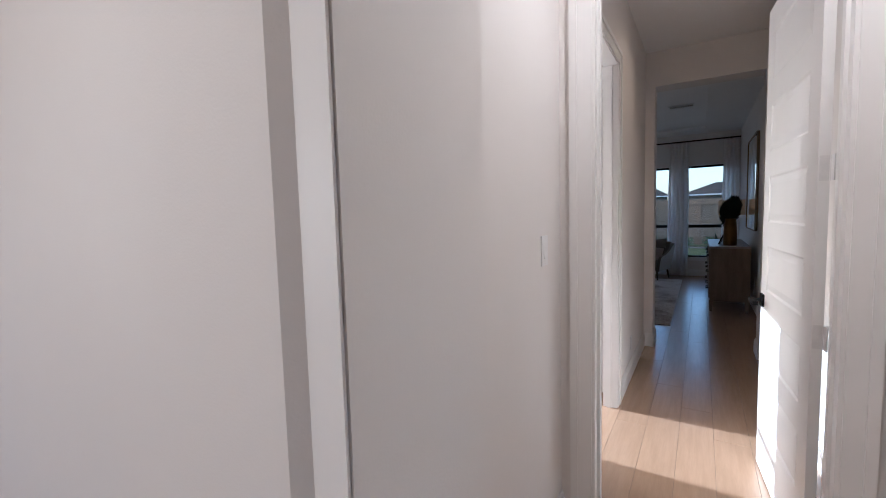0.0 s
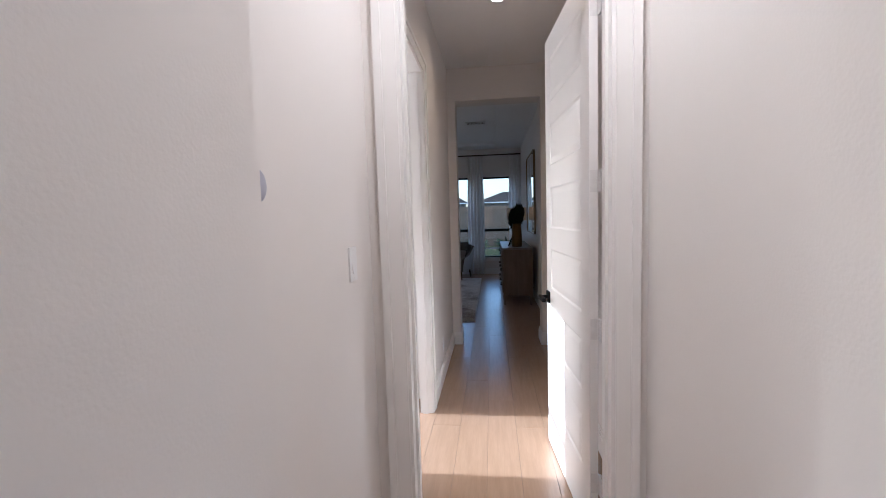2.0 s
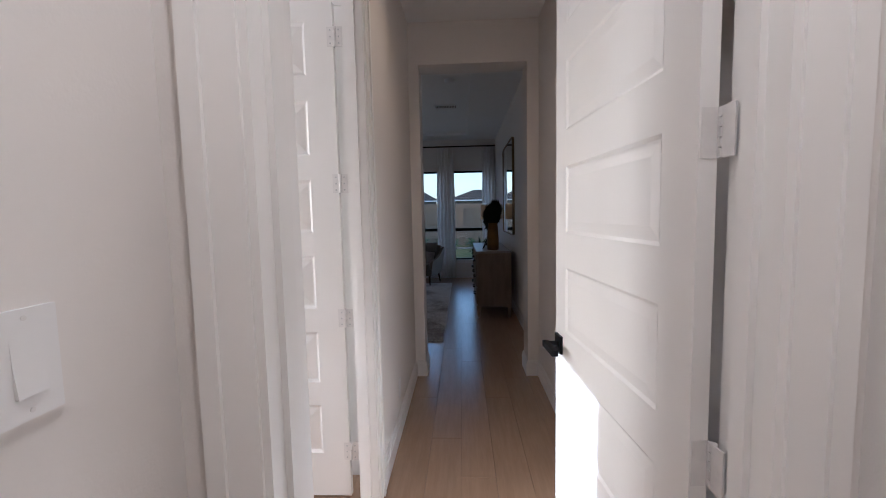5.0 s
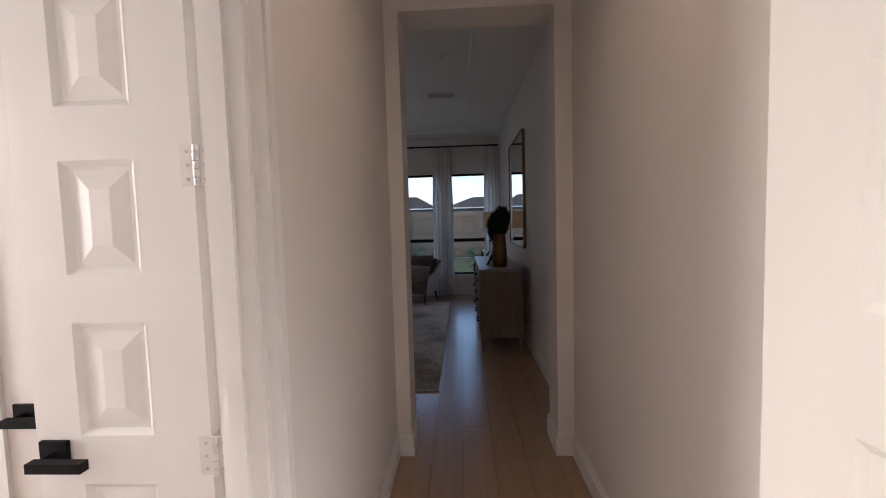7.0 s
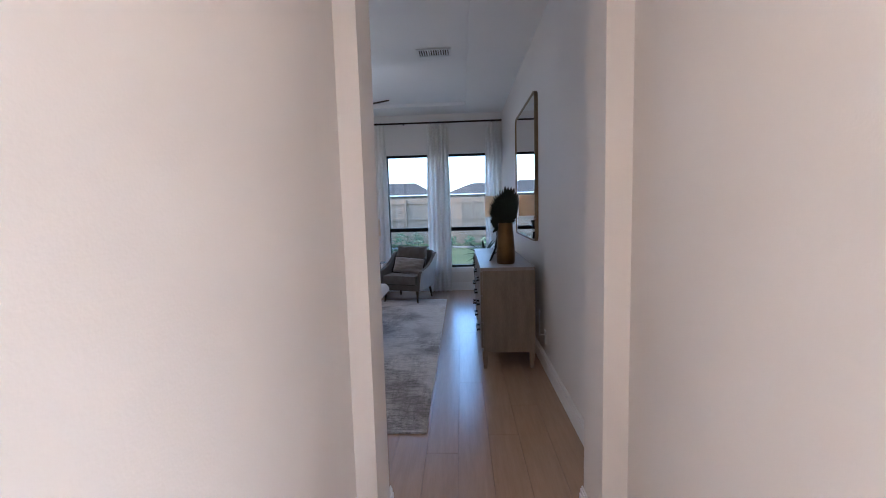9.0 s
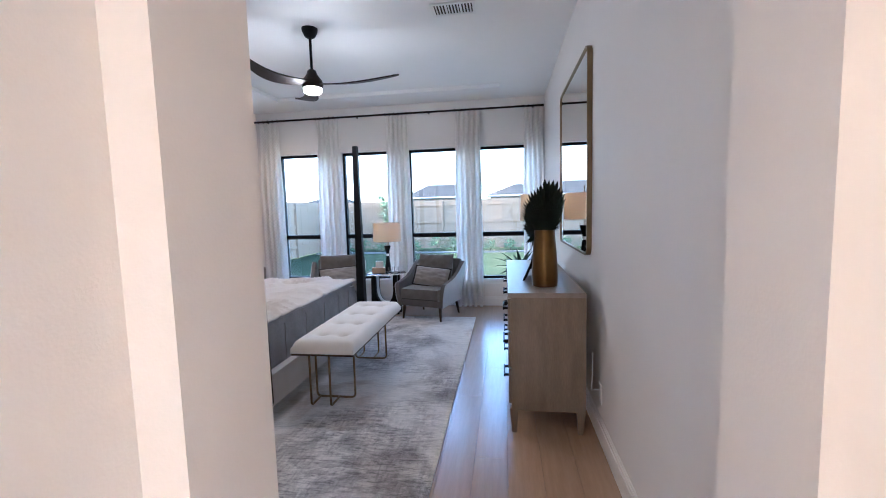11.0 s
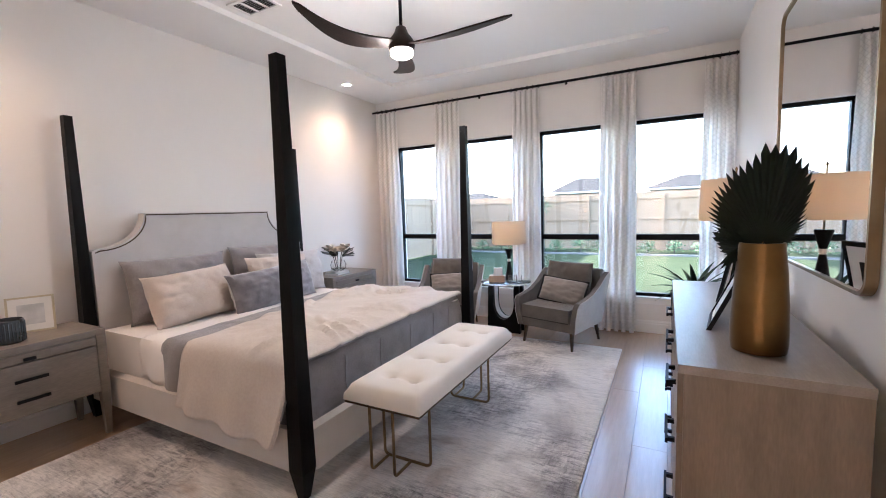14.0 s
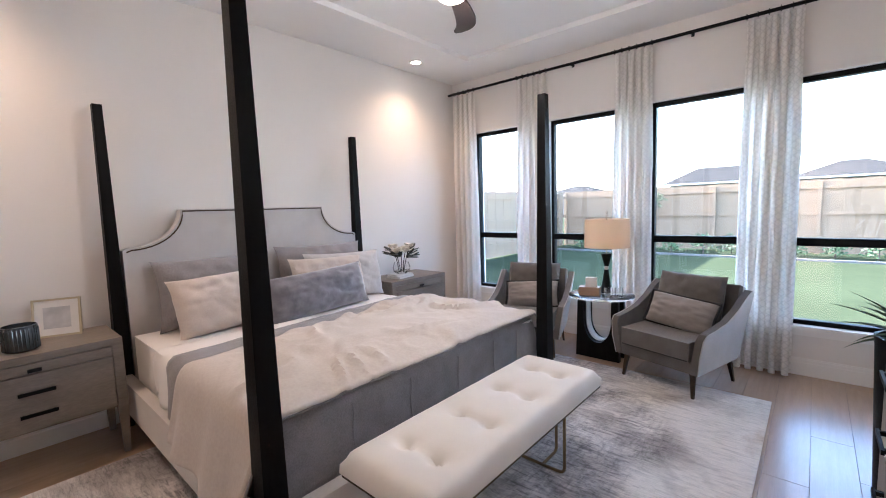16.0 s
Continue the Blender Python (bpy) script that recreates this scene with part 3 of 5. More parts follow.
def door_leaf(name, loc, rz, w, h, panels, rim, label, handle_x, hinge_z, depth=0.011, hinge_side=1):
    """A leaf that hangs at its local x = 0 and runs along +x, thickness along y."""
    d = thing(name, loc, rz, label, "door")
    t = 0.035
    bm = bmesh.new()
    # stiles and rails leave the panel fields open
    cols = sorted({p[0] for p in panels} | {p[2] for p in panels})
    rows = sorted({(p[1], p[3]) for p in panels})
    x0, x1 = cols[0], cols[-1]
    box(0, -t / 2, 0.012, x0, t / 2, h, bm), box(x1, -t / 2, 0.012, w, t / 2, h, bm)
    z = 0.012
    for a, b in rows + [(h, h)]:
        box(x0, -t / 2, z, x1, t / 2, a, bm)
        z = b
    part("slab", bm, M["door"], d)
    for p in panels:
        bm = panel_bm(*p, t / 2, 1, rim, depth)
        g = panel_bm(*p, -t / 2, -1, rim, depth)
        me = bpy.data.meshes.new("tmp")
        g.to_mesh(me), g.free()
        bm.from_mesh(me)
        bpy.data.meshes.remove(me)
        part("panel", bm, M["door"], d, smooth=False)
    for side in (1, -1):
        y = side * t / 2
        hz = 0.94
        bm = box(handle_x - 0.033, min(y, y + side * 0.010), hz - 0.033, handle_x + 0.033, max(y, y + side * 0.010), hz + 0.033)
        rose = part("handle", bm, M["black"], d, "black square lever handle", 0.002)
        bm = tube([(handle_x, y, hz), (handle_x, y + side * 0.055, hz)], 0.010, 10)
        dirn = -1 if handle_x > w / 2 else 1
        box(min(handle_x - 0.012 * dirn, handle_x + dirn * 0.115), min(y + side * 0.042, y + side * 0.064), hz - 0.011,
            max(handle_x - 0.012 * dirn, handle_x + dirn * 0.115), max(y + side * 0.042, y + side * 0.064), hz + 0.011, bm)
        part("lever", bm, M["black"], rose, bevel=0.002)
    for z in hinge_z:
        y = hinge_side * (t / 2 + 0.004)
        bm = bmesh.new()
        for k in range(5):
            tube([(-0.010, y, z - 0.045 + 0.018 * k + 0.001), (-0.010, y, z - 0.045 + 0.018 * k + 0.017)], 0.0075, 10, bm)
        hinge = part("hinge", bm, M["steel"], d, "painted butt hinge")
        for x0, x1 in ((-0.044, -0.013), (-0.005, 0.028)):
            part("hinge_plate", box(x0, y - hinge_side * 0.004 - 0.0018, z - 0.045, x1, y - hinge_side * 0.004 + 0.0018, z + 0.045), M["steel"], hinge, bevel=0.0012)
            bm = bmesh.new()
            for q in (-0.030, 0.0, 0.030):
                lathe([(0.004, 0.0), (0.004, 0.0012)], seg=8, bm=bm, x=q)
            screws = part("screws", bm, M["print"], hinge)
            screws.matrix_basis = pose((x0 + x1) / 2, y - hinge_side * 0.002 + hinge_side * 0.0008, z) @ pose(0, 0, 0, -90 * hinge_side, 0, 0) @ pose(0, 0, 0, 0, 0, 90)
        # the leaf's own plate, let into its edge
        part("hinge_plate", box(-0.0015, -0.014, z - 0.045, 0.0, 0.014, z + 0.045), M["steel"], hinge)
    return d


zs = [(0.29, 0.525), (0.645, 0.88), (1.0, 1.236), (1.36, 1.595), (1.72, 1.955), (2.08, 2.315)]
door_leaf("hall_door", (0.4725, 2.162, 0), 94.6, 0.84, 2.45, [(0.12, a, 0.727, b) for a, b in zs], 0.026,
          "white panelled door with black lever standing open", 0.79, (0.27, 0.953, 1.572, 2.27), 0.005, -1)
zs2 = [(0.24, 0.49), (0.61, 0.866), (0.983, 1.246), (1.357, 1.612), (1.73, 1.985), (2.10, 2.34)]
door_leaf("bathroom_door", (-0.560, 3.3975, 0), 180, 0.417, 2.43, [(0.134, a, 0.309, b) for a, b in zs2], 0.04,
          "white narrow panelled door with black lever standing open", 0.371, (0.25, 0.935, 1.592, 2.27))
door_leaf("closet_door", (-0.625, 3.60, 0), 180, 0.655, 2.43, [(0.12, a, 0.53, b) for a, b in zs2], 0.04,
          "white panelled closet door with black lever, shut", 0.597, (0.25, 2.2))

# ---- vestibule and hall fittings ----
thermo = thing("thermostat", (VEST_L, 1.192, 1.522), label="round white wall thermostat with a lit blue-grey face", category="thermostat")
part("body", lathe([(0.034, 0), (0.0385, 0.003), (0.0385, 0.009), (0.037, 0.012)], seg=40), M["plastic"], thermo).matrix_basis = pose(0, 0, 0, 0, 90, 0)
part("face", lathe([(0.0355, 0.0), (0.0355, 0.001), (0.034, 0.002)], seg=40), M["dial"], thermo, "glowing blue-grey dial").matrix_basis = pose(0.0115, 0, 0, 0, 90, 0)


def lettering(body, size, material, parent, m, label):
    cu = bpy.data.curves.new("lettering", "FONT")
    cu.body, cu.size, cu.extrude, cu.align_x, cu.align_y = body, size, 0.0004, "CENTER", "CENTER"
    tmp = new("lettering_curve", cu)
    me = bpy.data.meshes.new_from_object(tmp.evaluated_get(bpy.context.evaluated_depsgraph_get()))
    bpy.data.objects.remove(tmp)
    me.materials.clear()
    me.materials.append(material)
    ob = new("lettering", me)
    ob.parent, ob.matrix_basis = parent, m
    ob["label"] = label
    return ob


lettering("71", 0.022, M["digits"], thermo, pose(0.0138, 0, 0.004, 90, 0, 90), "pale digits reading 71")

plate = thing("light_switch", (VEST_L, 1.79, 1.288), label="white single rocker light switch plate", category="switch")
part("plate", box(0, -0.036, -0.06, 0.006, 0.036, 0.06), M["plastic"], plate, bevel=0.002)
bm = prism([(0.005, -0.033), (0.011, -0.033), (0.0075, 0.0), (0.006, 0.033), (0.004, 0.033)], 0.033, "y", -0.0165)
part("rocker", bm, M["plastic"], plate, bevel=0.0008)
for s in (-0.05, 0.05):
    part("screw", lathe([(0.003, 0), (0.003, 0.001)], seg=10), M["steel"], plate).matrix_basis = pose(0.0058, 0, s, 0, 90, 0)


def outlet(loc, rz):
    o = thing("wall_outlet", loc, rz, "white duplex wall outlet plate", "outlet", "outlets")
    part("plate", box(0, -0.036, -0.058, 0.005, 0.036, 0.058), M["plastic"], o, bevel=0.002)
    for z in (-0.022, 0.022):
        part("socket", box(0.004, -0.015, z - 0.014, 0.0065, 0.015, z + 0.014), M["plastic"], o, bevel=0.002)
    return o


outlet((HALL_L, 4.06, 0.29), 0)
outlet((BED_R, 7.04, 0.29), 180)

# ---- bathroom seen through the door ----
vanity = thing("bathroom_vanity", (-2.38, 4.2, 0), label="white bathroom vanity with a flat white counter", category="vanity")
part("cabinet", box(-0.90, -0.36, 0, 0.9, 0.39, 0.86), M["trim"], vanity, bevel=0.006)
part("counter", box(-0.92, -0.385, 0.86, 0.92, 0.39, 0.90), M["plastic"], vanity, bevel=0.004)
art = thing("wall_art", (-2.70, 4.595, 1.61), label="dark teal overlapping disc wall ornament", category="wall art")
for x, z, r in ((0.0, 0.0, 0.19), (0.085, -0.285, 0.125)):
    part("disc", lathe([(r * 0.2, 0.03), (r, 0.004), (r, 0.012), (r * 0.2, 0.04)], seg=40), M["teal"], art).matrix_basis = pose(x, 0, z, 90, 0, 0)
bath_window = structure("window_bath", box(-3.37, 2.6, 1.62, -3.34, 3.31, 1.66), M["black"])

# ---- bedroom: windows, curtains ----
for i, (a, b) in enumerate(WIN):
    y = BED_F + 0.085
    w = thing("window_%d" % (i + 1), ((a + b) / 2, y, WZ0), label="tall black-framed single-hung window over a white sill", category="window", kind="structure")
    hw, hh = (b - a) / 2, WZ1 - WZ0
    mid = 1.075 - WZ0
    for nm, q in (("frame_left", (-hw, -0.03, 0, -hw + 0.038, 0.04, hh)), ("frame_right", (hw - 0.038, -0.03, 0, hw, 0.04, hh)),
                  ("frame_top", (-hw + 0.038, -0.03, hh - 0.045, hw - 0.038, 0.04, hh)), ("frame_bottom", (-hw + 0.038, -0.03, 0, hw - 0.038, 0.04, 0.04)),
                  ("meeting_rail", (-hw + 0.038, -0.035, mid - 0.032, hw - 0.038, 0.03, mid + 0.032))):
        part("window_frame", box(*q), M["black"], w, bevel=0.003)
    for z0, z1, yy in ((0.04, mid - 0.03, -0.008), (mid + 0.03, hh - 0.045, 0.012)):
        p = part("pane", box(-hw + 0.036, yy, z0, hw - 0.036, yy + 0.005, z1), M["pane"], w, smooth=False)
        p.visible_shadow = False
    part("window_sill", box(-hw - 0.0, -0.105, -0.022, hw + 0.0, -0.03, 0.004), M["trim"], w, "white painted sill", 0.004)
    bm = box(-hw, -0.083, 0.004, -hw + 0.006, -0.03, hh)
    box(hw - 0.006, -0.083, 0.004, hw, -0.03, hh, bm), box(-hw, -0.083, hh - 0.006, hw, -0.03, hh, bm)
    part("window_return", bm, M["trim"], w, "white painted reveal")
bm = box(BED_L, BED_F - 0.006, WZ0 - 0.075, BED_R - 0.004, BED_F + 0.001, WZ0 - 0.02)
structure("trim_sill_apron", bm, M["trim"], 0.002, "white painted apron under the sills", True)

ROD_Y, ROD_Z = 10.585, 2.875
rod = thing("curtain_rod", (0, ROD_Y, ROD_Z), label="long black metal curtain rod with rings", category="curtain rod")
part("pole", tube([(BED_L + 0.01, 0, 0), (BED_R - 0.01, 0, 0)], 0.014, 12), M["black"], rod)
for x in (-3.45, -2.0, -0.9, 0.6):
    bm = tube([(x, 0.095, 0.0), (x, 0, 0.0)], 0.007, 8)
    box(x - 0.012, 0.088, -0.012, x + 0.012, 0.095, 0.03, bm)
    part("bracket", bm, M["black"], rod)


def curtain(x0, x1, seed, folds):
    """A pinch-pleated sheer panel hanging from rings."""
    rnd = random.Random(seed)
    c = thing("curtain", ((x0 + x1) / 2, ROD_Y, 0.012), label="sheer ivory lattice-pattern curtain panel, pinch pleated", category="curtain", group="window curtains")
    bm = bmesh.new()
    uvl = bm.loops.layers.uv.new("UVMap")
    nx, nz, hgt, w = 16 * folds, 40, ROD_Z - 0.03 - 0.012, x1 - x0
    grid = []
    ph = [rnd.uniform(-0.5, 0.5) for _ in range(folds + 1)]
    for j in range(nz + 1):
        v = j / nz
        row = []
        for i in range(nx + 1):
            u = i / nx
            k = u * folds
            a = 2 * math.pi * k + 0.5 * ph[int(k) % len(ph)] * (1 - v)
            depth = 0.050 * (1 - 0.35 * v) + 0.012 * noise.noise(Vector((u * 3 + seed, v * 1.5, 0)))
            if v > 0.955:
                depth *= 0.75
            pinch = 0.93 + 0.07 * abs(v - 0.93) * 6 if v > 0.6 else 1.06 - 0.05 * v
            x = (u - 0.5) * w * min(pinch, 1.06) + 0.012 * math.sin(2 * a) * (0.6 + 0.4 * (1 - v))
            y = depth * math.cos(a) + 0.015 * noise.noise(Vector((u * 5, v * 2.5, seed)))
            row.append(bm.verts.new((x, y, v * hgt)))
        grid.append(row)
    for j in range(nz):
        for i in range(nx):
            f = bm.faces.new((grid[j][i], grid[j][i + 1], grid[j + 1][i + 1], grid[j + 1][i]))
            for lp, (p, q) in zip(f.loops, ((i, j), (i + 1, j), (i + 1, j + 1), (i, j + 1))):
                lp[uvl].uv = (p / nx * w * 2.2, q / nz * hgt)
    part("cloth", bm, M["curtain"], c)
    for k in range(folds + 1):
        x = (k / folds - 0.5) * w * 0.95
        bm = tube([(x, 0.021 * math.cos(t * math.pi / 5), ROD_Z - 0.012 + 0.021 * math.sin(t * math.pi / 5)) for t in range(11)], 0.003, 6)
        part("ring", bm, M["black"], c)


for k, (a, b, n) in enumerate(((-3.57, -3.24, 4), (-2.64, -2.26, 5), (-1.55, -1.20, 5), (-0.515, -0.14, 5), (0.47, 0.745, 4))):
    curtain(a, b, 11 + k, n)

# ---- ceiling fittings ----
fan = thing("ceiling_fan", (-1.5, 8.1, TRAY[4]), label="dark walnut three-blade ceiling fan with lit lamp", category="ceiling fan")
part("canopy", lathe([(0.022, -0.085), (0.045, -0.07), (0.068, -0.025), (0.070, 0)], seg=32), M["black"], fan)
part("downrod", tube([(0, 0, -0.08), (0, 0, -0.36)], 0.012, 12), M["black"], fan)
part("motor", lathe([(0.02, -0.35), (0.035, -0.36), (0.05, -0.40), (0.085, -0.445), (0.095, -0.48), (0.085, -0.515)], seg=32), M["walnut"], fan)
part("lamp", lathe([(0.02, -0.565), (0.06, -0.56), (0.078, -0.545), (0.08, -0.515)], seg=32), M["bulb"], fan, "glowing round diffuser")
for ang in (8, 128, 250):
    bm = bmesh.new()
    rows = []
    for i in range(17):
        s = i / 16
        r = 0.06 + 0.72 * s
        wd = (0.055 + 0.075 * math.sin(math.pi * min(1, s * 0.95 + 0.12)) ** 1.2) * (1 if s < 0.9 else math.sqrt(max(0.02, 1 - ((s - 0.9) / 0.1) ** 2)))
        zc = -0.475 - 0.03 * math.sin(math.pi * s * 1.1) + 0.05 * s * s
        tw = radians(18 - 12 * s)
        sweep = -0.07 * math.sin(math.pi * s)
        rows.append([[bm.verts.new((r, sweep + k * wd / 2 * math.cos(tw), zc + k * wd / 2 * math.sin(tw) + e)) for k in (-1, -0.4, 0.4, 1)] for e in (0.006, -0.006)])
    for p, q in zip(rows, rows[1:]):
        for k in range(3):
            bm.faces.new((p[0][k], q[0][k], q[0][k + 1], p[0][k + 1]))
            bm.faces.new((p[1][k], p[1][k + 1], q[1][k + 1], q[1][k]))
        for k in (0, 3):
            bm.faces.new((p[0][k], p[1][k], q[1][k], q[0][k]))
    for e in (rows[0], rows[-1]):
        bm.faces.new([*e[0], *e[1][::-1]])
    part("blade", bm, M["walnut"], fan, "curved dark walnut blade").matrix_basis = pose(0, 0, 0, 0, 0, ang)

# the vestibule and front room fittings are unseen additions for the fill spots
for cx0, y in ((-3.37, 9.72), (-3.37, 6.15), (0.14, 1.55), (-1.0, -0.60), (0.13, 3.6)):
    can = thing("recessed_light_some_added", (cx0, y, H), label="small white recessed ceiling light, lit warm, two of five added", category="recessed light", group="recessed lights")
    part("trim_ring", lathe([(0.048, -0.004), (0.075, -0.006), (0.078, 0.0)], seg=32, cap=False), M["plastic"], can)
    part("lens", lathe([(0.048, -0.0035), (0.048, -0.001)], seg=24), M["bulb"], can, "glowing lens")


def air_vent(loc, rz, w, d, n):
    v = thing("air_vent", loc, rz, "white louvred ceiling air vent", "air vent", "ceiling vents")
    bm = box(-w / 2, -d / 2, -0.012, w / 2, -d / 2 + 0.025, 0)
    box(-w / 2, d / 2 - 0.025, -0.012, w / 2, d / 2, 0, bm), box(-w / 2, -d / 2 + 0.025, -0.012, -w / 2 + 0.025, d / 2 - 0.025, 0, bm)
    box(w / 2 - 0.025, -d / 2 + 0.025, -0.012, w / 2, d / 2 - 0.025, 0, bm)
    for k in (1, 2):
        xx = -w / 2 + w * k / 3
        box(xx - 0.008, -d / 2 + 0.025, -0.011, xx + 0.008, d / 2 - 0.025, 0, bm)
    part("frame", bm, M["plastic"], v, bevel=0.002)
    part("backing", box(-w / 2 + 0.02, -d / 2 + 0.02, -0.002, w / 2 - 0.02, d / 2 - 0.02, 0.002), M["vent_dark"], v)
    for k in range(n):
        x = -w / 2 + 0.03 + (w - 0.06) * (k + 0.5) / n
        bm = prism([(x - 0.007, -0.003), (x - 0.005, -0.003), (x + 0.007, -0.010), (x + 0.005, -0.010)], d - 0.05, "y", -d / 2 + 0.025)
        part("slat", bm, M["plastic"], v, smooth=False)


air_vent((-0.2, 7.98, TRAY[4]), 0, 0.36, 0.22, 12)
air_vent((-2.70, 7.87, TRAY[4]), 0, 0.36, 0.22, 12)
smoke = thing("smoke_detector", (-0.1, 6.7, TRAY[4]), label="round white ceiling smoke detector", category="smoke detector")
part("body", lathe([(0.03, -0.036), (0.05, -0.032), (0.062, -0.012), (0.065, 0)], seg=32), M["plastic"], smoke)

# ---- rug ----
rug = tagged(part("rug", box(-3.06, 5.965, 0, -0.208, 9.93, 0.012), M["rug"], bevel=0.004), "faded ivory, grey and blush abstract rug under the bed", "rug")

# ---- bed ----
BX0, BX1, BY0, BY1 = -3.54, -1.43, 6.935, 8.94
bed = thing("four_poster_bed", (BX0, (BY0 + BY1) / 2, 0), label="king bed with black tapered posts and cream upholstered frame", category="bed")
cx, cy = BX0, (BY0 + BY1) / 2
for x in (BX0, BX1):
    for y in (BY0, BY1):
        z0 = 0.012 if x > -3 else 0.0
        bm = taper(x - cx, y - cy, 0.16, 2.17, 0.046, 0.026)
        taper(x - cx, y - cy, z0, 0.16, 0.022, 0.044, bm)
        part("post", bm, M["ebony"], bed, "black tapered bedpost", 0.004)
for y in (BY0, BY1):
    part("side_rail", box(0.03, y - cy - 0.032, 0.15, BX1 - cx - 0.045, y - cy + 0.032, 0.37), M["linen"], bed, bevel=0.014)
part("foot_rail", box(BX1 - cx - 0.032, BY0 - cy + 0.046, 0.13, BX1 - cx + 0.032, BY1 - cy - 0.046, 0.35), M["linen"], bed, bevel=0.014)


def head_outline(y0, y1, z0, z1, flat0, flat1, zs):
    left = [(y0, z0), (y0, zs)]
    for i in range(13):
        a = i / 12 * math.pi / 2
        left.append((y0 + 0.03 + (flat0 - y0 - 0.03) * math.sin(a), zs + 0.012 + (z1 - zs - 0.012) * (1 - math.cos(a))))
    right = [(y0 + y1 - u, v) for u, v in left]
    return left + right[::-1]


oy = head_outline(BY0 - cy + 0.05, BY1 - cy - 0.05, 0.16, 1.485, 7.35 - cy, 8.55 - cy, 1.215)
part("headboard", prism(oy, 0.085, "x", -0.045), M["headboard"], bed, "grey linen headboard with scooped shoulders", 0.012)
trim_line = oy[1:-1]
k0 = sum(u for u, v in trim_line) / len(trim_line)
edge = [(0.043, k0 + (u - k0) * 0.98, v - 0.012) for u, v in trim_line]
part("nailhead_trim", tube(edge, 0.005, 8), M["dark_brass"], bed, "dark nailhead trim along the headboard edge")

mattress = tagged(part("mattress", box(-3.47, 6.995, 0.30, -1.50, 8.885, 0.635), M["sheet"], bevel=0.07, segments=5), "mattress in a white fitted sheet", "mattress")


def drape(name, x0, x1, y0, y1, ztop, near, far, foot, material, label, category, puff, seed, slant=0.0, thick=0.012, wrinkle=0.02, flare=0.05, foot_cut=0.0, res=0.028, hem=None):
    """A cover over the bed: flat on top, hanging at the near and far sides and over the foot."""
    bm = bmesh.new()
    lx, ly = x1 - x0 + foot, near + (y1 - y0) + far
    nx, ny = max(8, int(lx / res)), max(8, int(ly / res))
    grid = []
    for j in range(ny + 1):
        row = []
        sv = j / ny * ly - near
        for i in range(nx + 1):
            u = i / nx
            su = u * lx
            over = max(0.0, -sv) if sv < 0 else max(0.0, sv - (y1 - y0))
            side = -1 if sv < 0 else 1
            hang = over / max(near if side < 0 else far, 1e-3) if over else 0.0
            over *= (0.84 + 0.18 * u) * (1 - foot_cut * max(0.0, (u - 0.86) / 0.14) ** 2) if side < 0 and foot_cut else 1
            fo = max(0.0, su - (x1 - x0))
            px = x0 + min(su, x1 - x0) - slant * (1 - u) * max(0.0, min(1.0, sv / (y1 - y0))) * 1.0
            py = y0 + max(0.0, min(sv, y1 - y0))
            edge_d = min(max(sv, 0.0), max(y1 - y0 - sv, 0.0), max(x1 - x0 - su, 0.0) if foot or foot_cut else 1.0, max(0.02, su))
            lift = puff * (1 - math.exp(-edge_d / 0.07))
            w1 = noise.noise(Vector((px * 2.3 + seed, py * 3.1, seed * 0.7)))
            w2 = abs(noise.noise(Vector((px * 5.5 + py * 2.5 + seed, py * 6.5 - px * 2, 3.3 + seed))))
            w3 = noise.noise(Vector((px * 14, py * 14, seed)))
            calm = min(1.0, 0.25 + max(0.0, x1 - px) / 0.22)
            patch = max(0.0, min(1.0, 0.5 + 1.6 * noise.noise(Vector((px * 1.7 + 4, py * 1.5, seed)))))
            bend = 0.35 * noise.noise(Vector((px * 2.2, py * 2.2, 7.7 + seed)))
            ridge = (1 - min(1.0, abs(noise.noise(Vector(((px + bend) * 3.4 + py * 1.2, (py + bend) * 1.9 - px * 1.1, 3.3 + seed)))) * 4.6)) ** 1.6
            w4 = (1 - min(1.0, abs(noise.noise(Vector(((px + bend) * 7 + py * 3, (py - bend) * 6 - px * 2, 9.1)))) * 3.6)) ** 2
            z = ztop + lift + wrinkle * calm * (0.55 * w1 + patch * (1.35 * ridge + 0.3 * w4))
            if over > 0:
                z = ztop + lift * 0.3 + wrinkle * w1 * 0.3 - over
                py += side * (0.035 * (1 - math.exp(-over / 0.03)) + flare * hang ** 1.2 + 0.022 * hang * math.sin(px * 17 + seed + w1 * 3))
            if fo > 0:
                z -= fo
                px += 0.028 * (1 - math.exp(-fo / 0.03)) + 0.006 * noise.noise(Vector((py * 9, z * 3, seed)))
            row.append(bm.verts.new((px, py, z)))
        grid.append(row)
    for j in range(ny):
        for i in range(nx):
            bm.faces.new((grid[j][i], grid[j][i + 1], grid[j + 1][i + 1], grid[j + 1][i]))
    line = [grid[j][nx].co.copy() for j in range(ny + 1)]
    low = [grid[0][i].co.copy() for i in range(nx + 1)]
    ob = tagged(part(name, bm, material), label, category)
    if hem:
        part("hem", tube([p + Vector((0.004, 0, 0.004)) for p in line], 0.005, 6), hem, ob, "grey hem piping")
        part("hem", tube([p + Vector((0, -0.004, 0)) for p in low], 0.005, 6), material, ob)
    s = ob.modifiers.new("thickness", "SOLIDIFY")
    s.thickness, s.offset = thick, 1.0
    return ob


